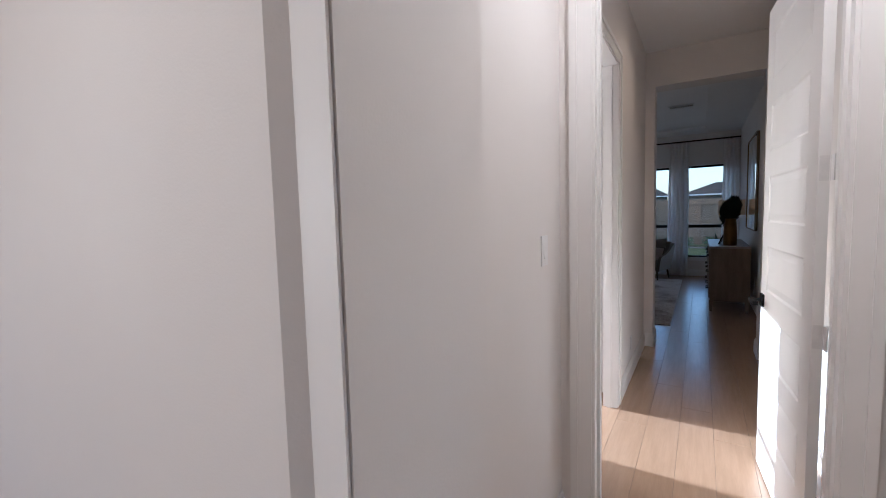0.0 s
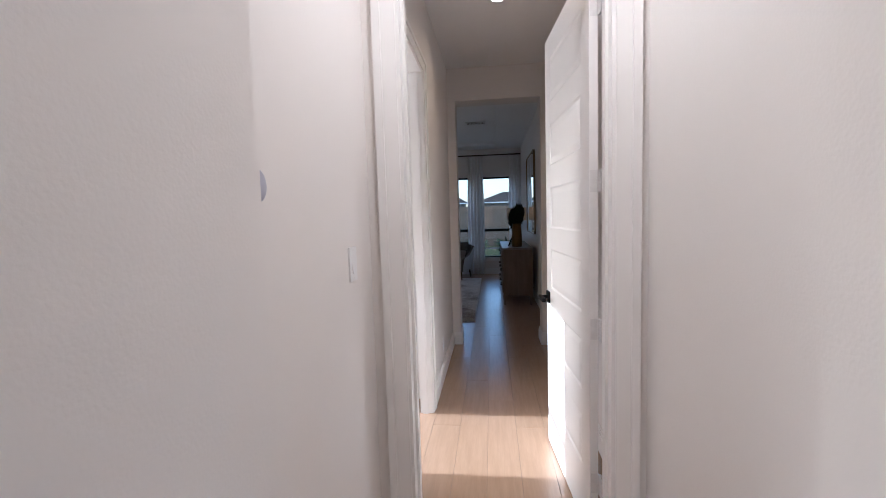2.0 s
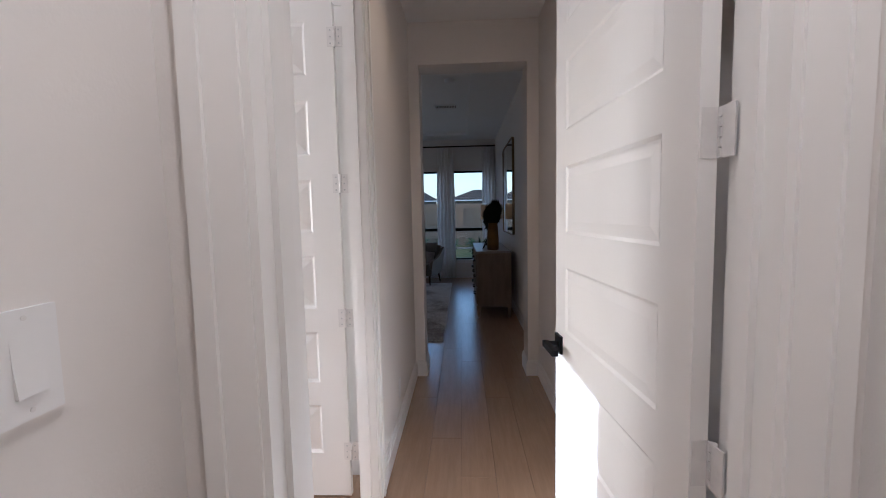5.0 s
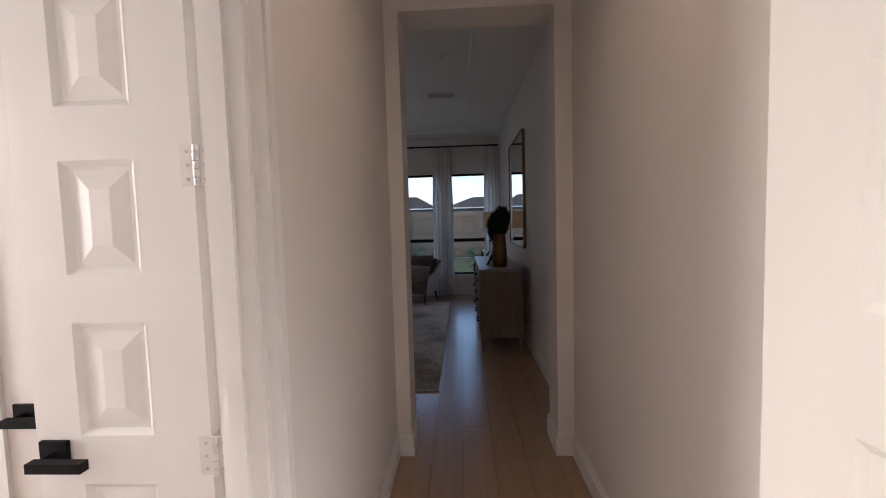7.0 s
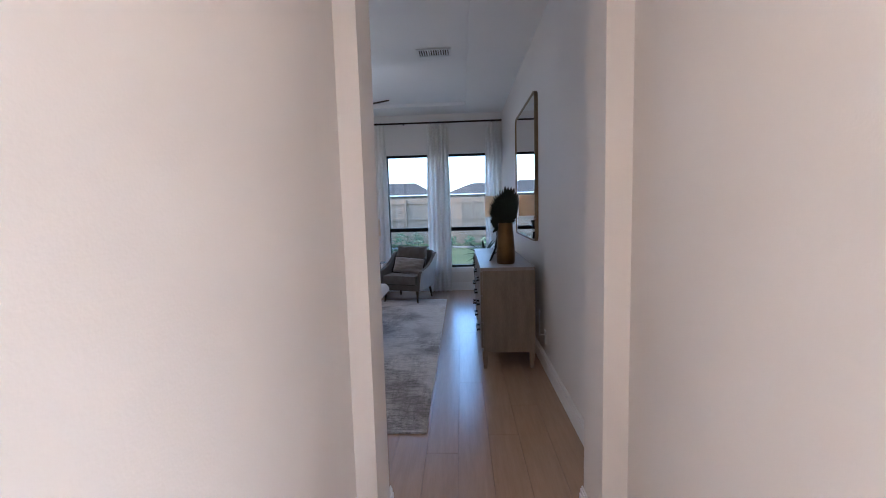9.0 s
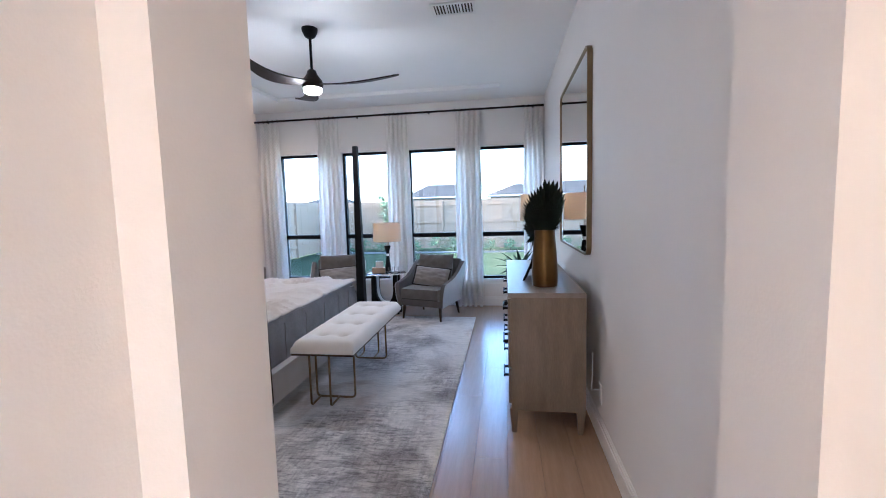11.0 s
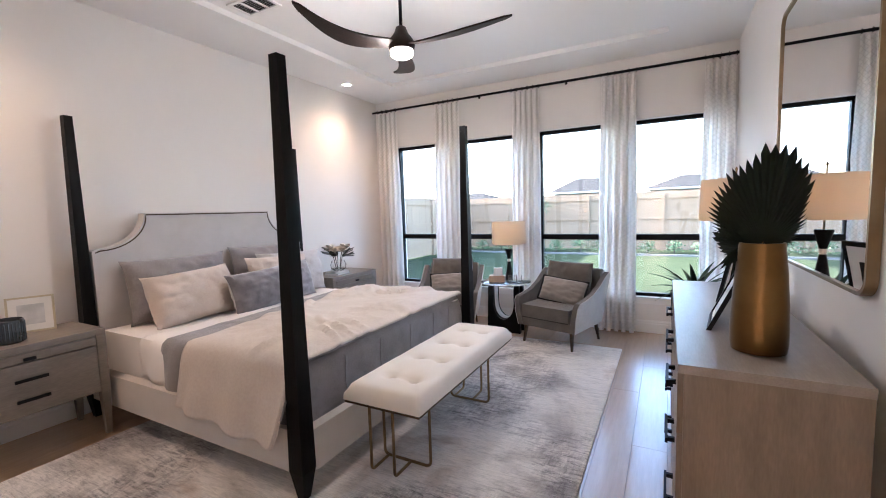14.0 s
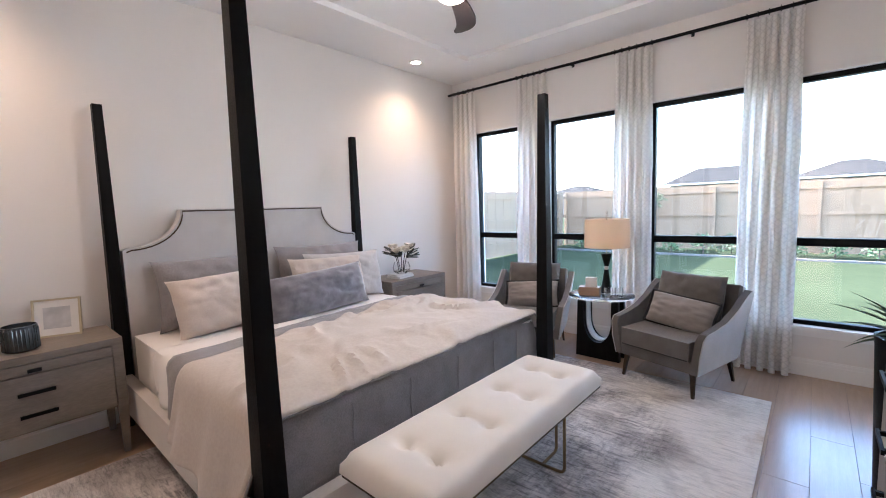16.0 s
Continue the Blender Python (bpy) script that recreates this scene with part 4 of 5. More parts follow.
drape("sheet", -2.95, -2.60, 7.0, 8.88, 0.638, 0.26, 0.26, 0.0, M["sheet"], "white top sheet folded back over the bed", "sheet", 0.008, 3.0, wrinkle=0.006, flare=0.0, thick=0.006)
drape("coverlet", -2.68, -1.50, 7.0, 8.88, 0.652, 0.30, 0.30, 0.31, M["grey_cloth"], "grey quilted coverlet hanging over the bed foot", "coverlet", 0.012, 5.0, wrinkle=0.006, flare=0.015, thick=0.008, slant=0.12)
cover = bpy.data.objects["coverlet"]
for y in (7.32, 7.66, 8.02, 8.36, 8.62):
    part("seam", tube([(-1.463, y + 0.004 * math.sin(k), 0.36 + 0.03 * k) for k in range(10)], 0.004, 6), M["grey_cloth"], cover, "stitched vertical seam")
drape("duvet", -2.40, -1.475, 6.99, 8.88, 0.675, 0.42, 0.12, 0.0, M["duvet"], "crumpled cream duvet spread across the bed", "duvet", 0.035, 8.0, wrinkle=0.042, flare=0.08, thick=0.02, slant=0.10, foot_cut=0.45, res=0.016, hem=M["grey_cloth"])


def pillow(name, x, y, z, w, h, d, tilt, turn, material, label, seed, rollz=0.0):
    ob = tagged(part(name, cushion(w, h, d, 34, puff=0.44, seed=seed, ears=0.06, wrinkle=0.010), material), label, "pillow", "bed pillows")
    ob.matrix_basis = pose(x, y, z) @ pose(0, 0, 0, 0, 0, 90 + turn) @ pose(0, 0, 0, tilt, 0, 0) @ pose(0, 0, 0, 0, rollz, 0)
    return ob


pillow("pillow", -3.385, 7.53, 0.885, 0.84, 0.50, 0.22, -11, 0, M["grey_pillow"], "large grey linen pillow leaning on the headboard", 1)
pillow("pillow", -3.385, 8.43, 0.895, 0.88, 0.52, 0.20, -11, 0, M["grey_pillow"], "large grey linen pillow leaning on the headboard", 2, 1)
pillow("pillow", -3.165, 7.50, 0.825, 0.72, 0.42, 0.29, -19, 3, M["blush"], "blush beige pillow with flanged corners", 3, -2)
pillow("pillow", -3.225, 8.56, 0.855, 0.78, 0.44, 0.22, -14, -3, M["headboard"], "pale linen pillow behind the velvet bolster", 4, 2)
pillow("pillow", -3.14, 8.34, 0.85, 0.72, 0.42, 0.16, -15, 0, M["blush"], "blush beige pillow beside a pale one", 6, 2)
pillow("lumbar_pillow", -2.97, 8.12, 0.805, 0.96, 0.36, 0.24, -16, 4, M["velvet"], "long grey crushed velvet lumbar pillow", 5, -2)

# ---- bench at the foot of the bed ----
bench = thing("bench", (-1.11, 7.85, 0.012), label="ivory button-tufted bench on slim brass legs", category="bench")
nx, ny = 28, 72
W2, L2 = 0.235, 0.685
buttons = [(x, y) for y in (-0.48, -0.16, 0.16, 0.48) for x in (-0.085, 0.085)]
bm = bmesh.new()
top, ring = [], []
for j in range(ny + 1):
    row = []
    for i in range(nx + 1):
        u, v = 2 * i / nx - 1, 2 * j / ny - 1
        x, y = u * W2, v * L2
        ex, ey = max(0, abs(x) - (W2 - 0.05)) / 0.05, max(0, abs(y) - (L2 - 0.05)) / 0.05
        z = 0.520 - 0.05 * (1 - math.sqrt(max(0.0, 1 - min(1.0, ex * ex + ey * ey)))) + 0.012 * (1 - u ** 4) * (1 - v ** 8)
        for bx, by in buttons:
            d2 = (x - bx) ** 2 + (y - by) ** 2
            z -= 0.034 * math.exp(-d2 / 0.0010) + 0.016 * math.exp(-d2 / 0.006)
        for by in (-0.48, -0.16, 0.16, 0.48):
            if abs(x) < 0.1:
                z -= 0.012 * math.exp(-((y - by) ** 2) / 0.0005)
        row.append(bm.verts.new((x, y, z)))
    top.append(row)
for j in range(ny):
    for i in range(nx):
        bm.faces.new((top[j][i], top[j][i + 1], top[j + 1][i + 1], top[j + 1][i]))
rim = [top[0][i] for i in range(nx + 1)] + [top[j][nx] for j in range(1, ny + 1)] + [top[ny][i] for i in range(nx - 1, -1, -1)] + [top[j][0] for j in range(ny - 1, 0, -1)]
low = [bm.verts.new((p.co.x * 1.01, p.co.y * 1.004, 0.435)) for p in rim]
for i in range(len(rim)):
    k = (i + 1) % len(rim)
    bm.faces.new((rim[k], rim[i], low[i], low[k]))
bm.faces.new(low)
part("seat", bm, M["bench"], bench, "ivory velvet cushion with sunken buttons")
part("base", box(-W2 + 0.004, -L2 + 0.004, 0.418, W2 - 0.004, L2 - 0.004, 0.436), M["dark_brass"], bench)
for bx, by in buttons:
    part("button", lathe([(0.012, 0.0), (0.010, 0.005), (0.004, 0.007)], bx, by, 0.480, 16), M["bench"], bench)
for s in (-1, 1):
    ya, yb = s * 0.595, s * 0.43
    part("leg", tube(rounded([(0.14, yb, 0.42), (0.14, yb, 0.0085), (-0.17, yb, 0.0085), (-0.17, yb, 0.42)], 0.035), 0.0085), M["brass"], bench, "bent brass rod leg")
    for x in (-0.14, 0.012):
        part("leg", tube(rounded([(x, ya, 0.42), (x, ya, 0.0095), (x, yb, 0.0095)], 0.03), 0.0085), M["brass"], bench, "bent brass rod leg")


# ---- nightstands ----
def nightstand(loc, label):
    n = thing("nightstand", loc, label=label, category="nightstand", group="nightstands")
    d, w = 0.46, 0.78
    part("top", box(-d / 2, -w / 2, 0.685, d / 2, w / 2, 0.722), M["ash"], n, bevel=0.004)
    part("body", box(-d / 2 + 0.01, -w / 2 + 0.03, 0.30, d / 2 - 0.012, w / 2 - 0.03, 0.685), M["ash"], n, bevel=0.003)
    for x in (-d / 2 + 0.028, d / 2 - 0.026):
        for y in (-w / 2 + 0.026, w / 2 - 0.026):
            bm = taper(x, y, 0.30, 0.685, 0.026, 0.026)
            taper(x, y, 0.0, 0.30, 0.015, 0.026, bm, (0, 0))
            part("leg", bm, M["ash"], n, bevel=0.003)
    for z0, z1, hz in ((0.315, 0.615, (0.40, 0.52)), (0.625, 0.675, (0.642,))):
        dr = part("drawer", box(d / 2 - 0.014, -w / 2 + 0.058, z0, d / 2 + 0.004, w / 2 - 0.058, z1), M["ash"], n, bevel=0.003)
        for h in hz:
            lw = 0.075 if len(hz) > 1 else 0.028
            bm = box(d / 2 + 0.004, -lw + 0.01, h - 0.006, d / 2 + 0.022, -lw + 0.02, h + 0.006)
            box(d / 2 + 0.004, lw - 0.02, h - 0.006, d / 2 + 0.022, lw - 0.01, h + 0.006, bm)
            box(d / 2 + 0.018, -lw, h - 0.009, d / 2 + 0.028, lw, h + 0.009, bm)
            part("handle", bm, M["black"], dr, "black bar handle", 0.002)
    return n


nightstand((-3.375, 6.48, 0), "grey ash nightstand with black bar handles on tapered legs")
nightstand((-3.345, 9.41, 0), "grey ash nightstand holding books and flowers")


def picture(name, loc, rz, lean, w, h, border, frame_mat, label, mat_border=0.0):
    p = thing(name, loc, label=label, category="picture frame")
    p.matrix_basis = pose(*loc, 0, 0, rz) @ pose(0, 0, 0, lean, 0, 0)
    bm = box(-w / 2, 0, 0, -w / 2 + border, 0.016, h)
    box(w / 2 - border, 0, 0, w / 2, 0.016, h, bm), box(-w / 2 + border, 0, 0, w / 2 - border, 0.016, border, bm), box(-w / 2 + border, 0, h - border, w / 2 - border, 0.016, h, bm)
    part("frame", bm, frame_mat, p, bevel=0.0015)
    part("mount", box(-w / 2 + border, 0.006, border, w / 2 - border, 0.014, h - border), M["paper"], p)
    part("print", box(-w / 2 + border + mat_border, 0.0045, border + mat_border, w / 2 - border - mat_border, 0.006, h - border - mat_border), M["print"], p, "grey printed picture")
    part("easel_back", prism([(0.015, 0.0), (0.020, 0.0), (0.017, h * 0.7), (0.015, h * 0.7)], 0.05, "x", -0.025), M["black"], p).matrix_basis = pose(0, 0, 0, -lean * 0.0, 0, 0)
    return p


picture("photo_frame", (-3.50, 6.62, 0.722), 68, -8, 0.235, 0.235, 0.012, M["frame_gold"], "pale gold photo frame with white mount", 0.04)
candle = thing("candle_jar", (-3.30, 6.45, 0.722), label="dark smoked ribbed glass candle jar", category="candle")
part("jar", lathe([(0.045, 0), (0.055, 0.006), (0.057, 0.03), (0.0585, 0.035), (0.057, 0.04), (0.057, 0.055), (0.0585, 0.06), (0.057, 0.065), (0.058, 0.115), (0.054, 0.118), (0.052, 0.095)], seg=40), M["smoke_glass"], candle)
bm = bmesh.new()
for k in range(28):
    a = 2 * math.pi * k / 28
    lathe([(0.003, 0.01), (0.0035, 0.1), (0.001, 0.106)], 0.0575 * math.cos(a), 0.0575 * math.sin(a), 0, 6, bm)
part("ribs", bm, M["smoke_glass"], candle)
candle.scale = (1.3, 1.3, 1.22)
blue = thing("bottle_vase", (-3.40, 6.24, 0.722), label="tall dark blue ceramic lamp base", category="vase")
part("body", lathe([(0.05, 0), (0.06, 0.01), (0.065, 0.12), (0.055, 0.22), (0.03, 0.27), (0.022, 0.30)], seg=32), M["teal"], blue)

for k, (w, d, h, mat, z) in enumerate(((0.24, 0.18, 0.022, "paper", 0), (0.22, 0.16, 0.018, "print", 0.022))):
    b = thing("book", (-3.30, 9.30, 0.722 + z), 8 - 12 * k, "closed hardback book lying flat on the nightstand", "book", "stacked books")
    part("pages", box(-d / 2 + 0.004, -w / 2 + 0.003, 0.002, d / 2 - 0.004, w / 2 - 0.004, h - 0.002), M["paper"], b)
    bm = box(-d / 2, -w / 2, 0, d / 2, w / 2, 0.0025)
    box(-d / 2, -w / 2, h - 0.0025, d / 2, w / 2, h, bm), box(-d / 2, -w / 2, 0.0025, -d / 2 + 0.003, w / 2, h - 0.0025, bm)
    part("cover", bm, M["paper"] if k else M["print"], b)
fv = thing("flower_vase", (-3.30, 9.32, 0.762), label="clear glass bowl vase with white magnolias", category="flower vase")
part("vase", lathe([(0.045, 0), (0.07, 0.02), (0.075, 0.06), (0.06, 0.10), (0.057, 0.10), (0.070, 0.06), (0.066, 0.024), (0.04, 0.006)], seg=32, cap=False), M["clear"], fv)
rnd = random.Random(7)
for k in range(5):
    a = k * 1.3
    p = Vector((0.05 * math.cos(a), 0.085 * math.sin(a), 0.185 + 0.03 * (k % 2)))
    part("stem", tube([(0.02 * math.cos(a), 0.02 * math.sin(a), 0.01), tuple(p * 0.6), tuple(p)], 0.003, 6), M["brown_leaf"], fv)
    bm = bmesh.new()
    for q in range(7):
        b = q * 2 * math.pi / 7 + k
        tilt = 0.5 + 0.5 * (q % 2)
        c = [p + 0.045 * s * Vector((math.cos(b) * math.sin(tilt * s + 0.3), math.sin(b) * math.sin(tilt * s + 0.3), math.cos(tilt * s * 0.9))) for s in (0.0, 0.5, 1.0, 1.25)]
        side = Vector((-math.sin(b), math.cos(b), 0))
        prev = None
        for s, pt in zip((0.010, 0.032, 0.028, 0.004), c):
            cur = [bm.verts.new(pt - side * s), bm.verts.new(pt + side * s)]
            if prev:
                bm.faces.new((prev[0], prev[1], cur[1], cur[0]))
            prev = cur
    part("flower", bm, M["petal"], fv, "white magnolia bloom")
fv.scale = (1.25, 1.25, 1.2)
for k in range(20):
    a, e = rnd.uniform(0, 6.28), rnd.uniform(-0.1, 0.9)
    p = Vector((0.05 * math.cos(a), 0.06 * math.sin(a), rnd.uniform(0.13, 0.2)))
    d = Vector((math.cos(a) * math.cos(e), math.sin(a) * math.cos(e), math.sin(e)))
    s = d.cross(Vector((0, 0, 1))).normalized()
    bm = bmesh.new()
    n = s.cross(d) * 0.008
    rows = [[bm.verts.new(p + d * t - s * w), bm.verts.new(p + d * t + n), bm.verts.new(p + d * t + s * w)] for t, w in ((0, 0.003), (0.03, 0.030), (0.07, 0.034), (0.105, 0.002))]
    for r, q in zip(rows, rows[1:]):
        bm.faces.new((r[0], r[1], q[1], q[0])), bm.faces.new((r[1], r[2], q[2], q[1]))
    part("leaf", bm, M["brown_leaf"], fv)


# ---- armchairs, side table, lamp ----
def armchair(loc, rz, mirror):
    c = thing("armchair", loc, rz, "taupe upholstered armchair with pale grey shell and dark legs", "armchair", "window armchairs")
    for x in (-0.28, 0.28):
        for y, lean in ((-0.30, 0.03), (0.29, -0.05)):
            part("leg", taper(x, y, 0.0, 0.215, 0.009, 0.017, shift=(-0.02 * (1 if x > 0 else -1), lean)), M["dark_brass"], c, "slim dark tapered leg", 0.003)
    part("seat_frame", box(-0.30, -0.33, 0.20, 0.30, 0.28, 0.285), M["taupe"], c, bevel=0.02, segments=3)
    part("seat_cushion", box(-0.268, -0.352, 0.289, 0.268, 0.20, 0.428), M["taupe"], c, "taupe seat cushion with dark piping", 0.026, segments=4)
    bm = tube(rounded([(-0.262, -0.349, 0.296), (0.262, -0.349, 0.296)], 0.0), 0.006, 6)
    part("piping", bm, M["piping"], c)
    for s in (-1, 1):
        prof = [(-0.335, 0.20), (-0.355, 0.34), (-0.345, 0.46), (-0.31, 0.50), (-0.20, 0.515), (-0.04, 0.55), (0.10, 0.615), (0.21, 0.69), (0.30, 0.74), (0.335, 0.70), (0.30, 0.40), (0.27, 0.20)]
        for nm, mat, x0, dx in (("arm", "taupe", 0.275, 0.05), ("arm_shell", "shell", 0.3235, 0.008)):
            bm = bmesh.new()
            loops = []
            for k in (0, 1):
                loops.append([bm.verts.new((s * (x0 + k * dx + 0.07 * max(0.0, (v - 0.20) / 0.5) - 0.03 * max(0.0, u) * 2), u, v)) for u, v in prof])
            bm.faces.new(loops[0]), bm.faces.new(loops[1][::-1])
            for i in range(len(prof)):
                j = (i + 1) % len(prof)
                bm.faces.new((loops[0][i], loops[1][i], loops[1][j], loops[0][j]))
            part(nm, bm, M[mat], c, "pale grey outer shell" if mat == "shell" else "", 0.012)
    prof = [(0.19, 0.285), (0.285, 0.745), (0.31, 0.77), (0.35, 0.755), (0.34, 0.66), (0.28, 0.20), (0.22, 0.20)]
    part("backrest", prism(prof, 0.60, "x", -0.30), M["taupe"], c, bevel=0.018)
    part("back_shell", prism([(0.285, 0.205), (0.343, 0.62), (0.357, 0.75), (0.372, 0.74), (0.362, 0.62), (0.305, 0.205)], 0.62, "x", -0.31), M["shell"], c, "pale grey outer shell", 0.006)
    q = part("back_cushion", cushion(0.53, 0.43, 0.19, seed=20 + mirror, puff=0.38, ears=0.03), M["taupe"], c, "taupe loose back cushion")
    q.matrix_basis = pose(0, 0.145, 0.632, -14, 0, 0)
    p = tagged(part("throw_pillow", cushion(0.52, 0.27, 0.16, seed=30 + mirror, wrinkle=0.008), M["taupe_pillow"]), "satin taupe lumbar pillow with black edging", "pillow", "armchair pillows")
    m = pose(*loc, 0, 0, rz) @ pose(0.01, 0.0, 0.545, -24, 4 - 8 * mirror, 0)
    p.matrix_basis = m
    rim = [(0.268 * u, 0, 0.138 * v) for u, v in ((-1, -0.93), (-0.96, 0), (-1, 0.97), (0, 0.93), (1, 0.97), (0.96, 0), (1, -0.93), (0, -0.93), (-1, -0.93))]
    e = part("edging", tube(rim, 0.011, 8), M["piping"], p, "black edging")
    return c


armchair((-0.82, 10.02, 0.0), -17, 0)
armchair((-2.16, 10.03, 0.0), 17, 1)

table = thing("side_table", (-1.5, 10.17, 0), label="round glass-topped side table on black curved base", category="side table")
top = part("tabletop", lathe([(0.285, 0.0), (0.29, 0.004), (0.29, 0.010), (0.285, 0.014)], z=0.576, seg=48), M["clear"], table, "round clear glass top")
out = [(-0.20, 0.0), (-0.185, 0.575), (-0.13, 0.575), (-0.125, 0.50)]
out += [(-0.125 * math.cos(a) , 0.34 - 0.19 * math.sin(a)) for a in [math.pi * k / 14 for k in range(15)]]
out += [(0.125, 0.50), (0.13, 0.575), (0.185, 0.575), (0.20, 0.0)]
part("base", prism(out, 0.05, "y", -0.10), M["ebony"], table, "black wooden slab with a curved cut-out", 0.003)
part("base", prism(out, 0.05, "y", 0.05), M["ebony"], table, "black wooden slab with a curved cut-out", 0.003)
u = [(-0.128, -0.0, 0.574), (-0.126, 0.0, 0.42)] + [(-0.122 * math.cos(a), 0.0, 0.34 - 0.185 * math.sin(a)) for a in [math.pi * k / 14 for k in range(15)]] + [(0.126, 0.0, 0.42), (0.128, 0.0, 0.574)]
bm = bmesh.new()
prev = None
for x, y, z in u:
    cur = [bm.verts.new((x, -0.05, z)), bm.verts.new((x, 0.05, z))]
    if prev:
        bm.faces.new((prev[0], prev[1], cur[1], cur[0]))
    prev = cur
ob = part("liner", bm, M["steel"], table, "polished silver curved strip")
sm = ob.modifiers.new("thickness", "SOLIDIFY")
sm.thickness = 0.006


def table_lamp(loc, s, label, lit):
    l = thing("table_lamp", loc, label=label, category="table lamp", group="table lamps")
    part("base", lathe([(0.048 * s, 0), (0.048 * s, 0.008), (0.045 * s, 0.012), (0.017 * s, 0.205 * s)], seg=32), M["black"], l)
    part("collar", lathe([(0.018 * s, 0.205 * s), (0.018 * s, 0.235 * s)], seg=32), M["steel"], l, "silver waist ring")
    part("neck", lathe([(0.017 * s, 0.235 * s), (0.044 * s, 0.335 * s), (0.041 * s, 0.343 * s)], seg=32), M["black"], l)
    part("stem", tube([(0, 0, 0.34 * s), (0, 0, 0.69 * s)], 0.005, 8), M["brass"], l)
    r0, r1, z0, z1 = 0.185 * s, 0.180 * s, 0.40 * s, 0.645 * s
    part("shade", lathe([(r0, z0), (r1, z1), (r1 - 0.003, z1), (r0 - 0.003, z0), (r0, z0)], seg=48, cap=False), M["shade"], l, "beige linen drum shade")
    part("finial", lathe([(0.004, 0.69 * s), (0.009, 0.70 * s), (0.002, 0.715 * s)], seg=12), M["brass"], l)
    return l


table_lamp((-1.49, 10.27, 0.59), 1.08, "black hourglass table lamp with beige drum shade", True)
bx = thing("tissue_box", (-1.58, 10.10, 0.59), 12, "tan leather tissue box with white tissue", "box")
part("body", box(-0.09, -0.055, 0, 0.09, 0.055, 0.075), M["box"], bx, bevel=0.004)
bx = thing("white_cube", (-1.57, 10.11, 0.665), 20, "small white candle cube", "candle")
part("body", box(-0.05, -0.035, 0, 0.05, 0.035, 0.085), M["paper"], bx, bevel=0.01)
for k, (x, y) in enumerate(((-1.40, 10.08), (-1.33, 10.14))):
    gl = thing("glass_cup", (x, y, 0.59), label="small clear glass cup", category="glass", group="glass cups")
    part("cup", lathe([(0.025, 0), (0.032, 0.004), (0.036, 0.085), (0.033, 0.085), (0.029, 0.008)], seg=28, cap=False), M["clear"], gl)

# ---- dresser and what stands on it ----
DX0, DX1, DY0, DY1, DZ = 0.21, 0.678, 7.042, 8.75, 0.917
dresser = thing("dresser", (DX0, DY0, 0), label="limed oak nine-drawer dresser with black bar handles", category="dresser")
dd, dl = DX1 - DX0, DY1 - DY0
part("top", box(-0.006, -0.006, DZ - 0.03, dd, dl + 0.006, DZ), M["oak_top"], dresser, "pale grey-brown oak top", 0.004)
part("body", box(0.012, 0.0, 0.155, dd, dl, DZ - 0.03), M["oak"], dresser, bevel=0.004)
for x in (0.026, dd - 0.028):
    for y in (0.028, dl - 0.028):
        part("leg", taper(x, y, 0.0, 0.165, 0.014, 0.027), M["oak"], dresser, bevel=0.003)
cw = (dl - 0.06) / 3
for c in range(3):
    for r, (z0, z1) in enumerate(((0.185, 0.415), (0.425, 0.655), (0.665, 0.872))):
        y0 = 0.03 + c * cw + 0.005
        y1 = y0 + cw - 0.010
        dr = part("drawer", box(-0.006, y0, z0, 0.014, y1, z1), M["oak"], dresser, bevel=0.003)
        zc, yc = (z0 + z1) / 2, (y0 + y1) / 2
        for hc in (yc,):
            bm = box(-0.036, hc - 0.085, zc - 0.008, -0.006, hc - 0.070, zc + 0.008)
            box(-0.036, hc + 0.070, zc - 0.008, -0.006, hc + 0.085, zc + 0.008, bm)
            box(-0.040, hc - 0.095, zc - 0.009, -0.030, hc + 0.095, zc + 0.009, bm)
            part("handle", bm, M["black"], dr, "black bar handle", 0.002)

vase = thing("gold_vase", (0.452, 7.29, DZ), label="tall tapered bronze-gold vase holding dark palm leaves", category="vase")
prof = [(0.070, 0), (0.080, 0.004), (0.084, 0.03), (0.085, 0.08), (0.082, 0.16), (0.074, 0.28), (0.0665, 0.365), (0.065, 0.378), (0.060, 0.378), (0.058, 0.30)]
part("vase", lathe(prof, seg=48), M["gold"], vase)


REACH = ((-105, 0.10), (-75, 0.145), (-50, 0.195), (-20, 0.265), (7, 0.355), (25, 0.315), (50, 0.175), (75, 0.125), (105, 0.09))


def reach(a):
    """How far a blade of the fan runs at the angle a from upright."""
    for (a0, r0), (a1, r1) in zip(REACH, REACH[1:]):
        if a <= a1:
            return r0 + (r1 - r0) * (a - a0) / (a1 - a0)
    return REACH[-1][1]


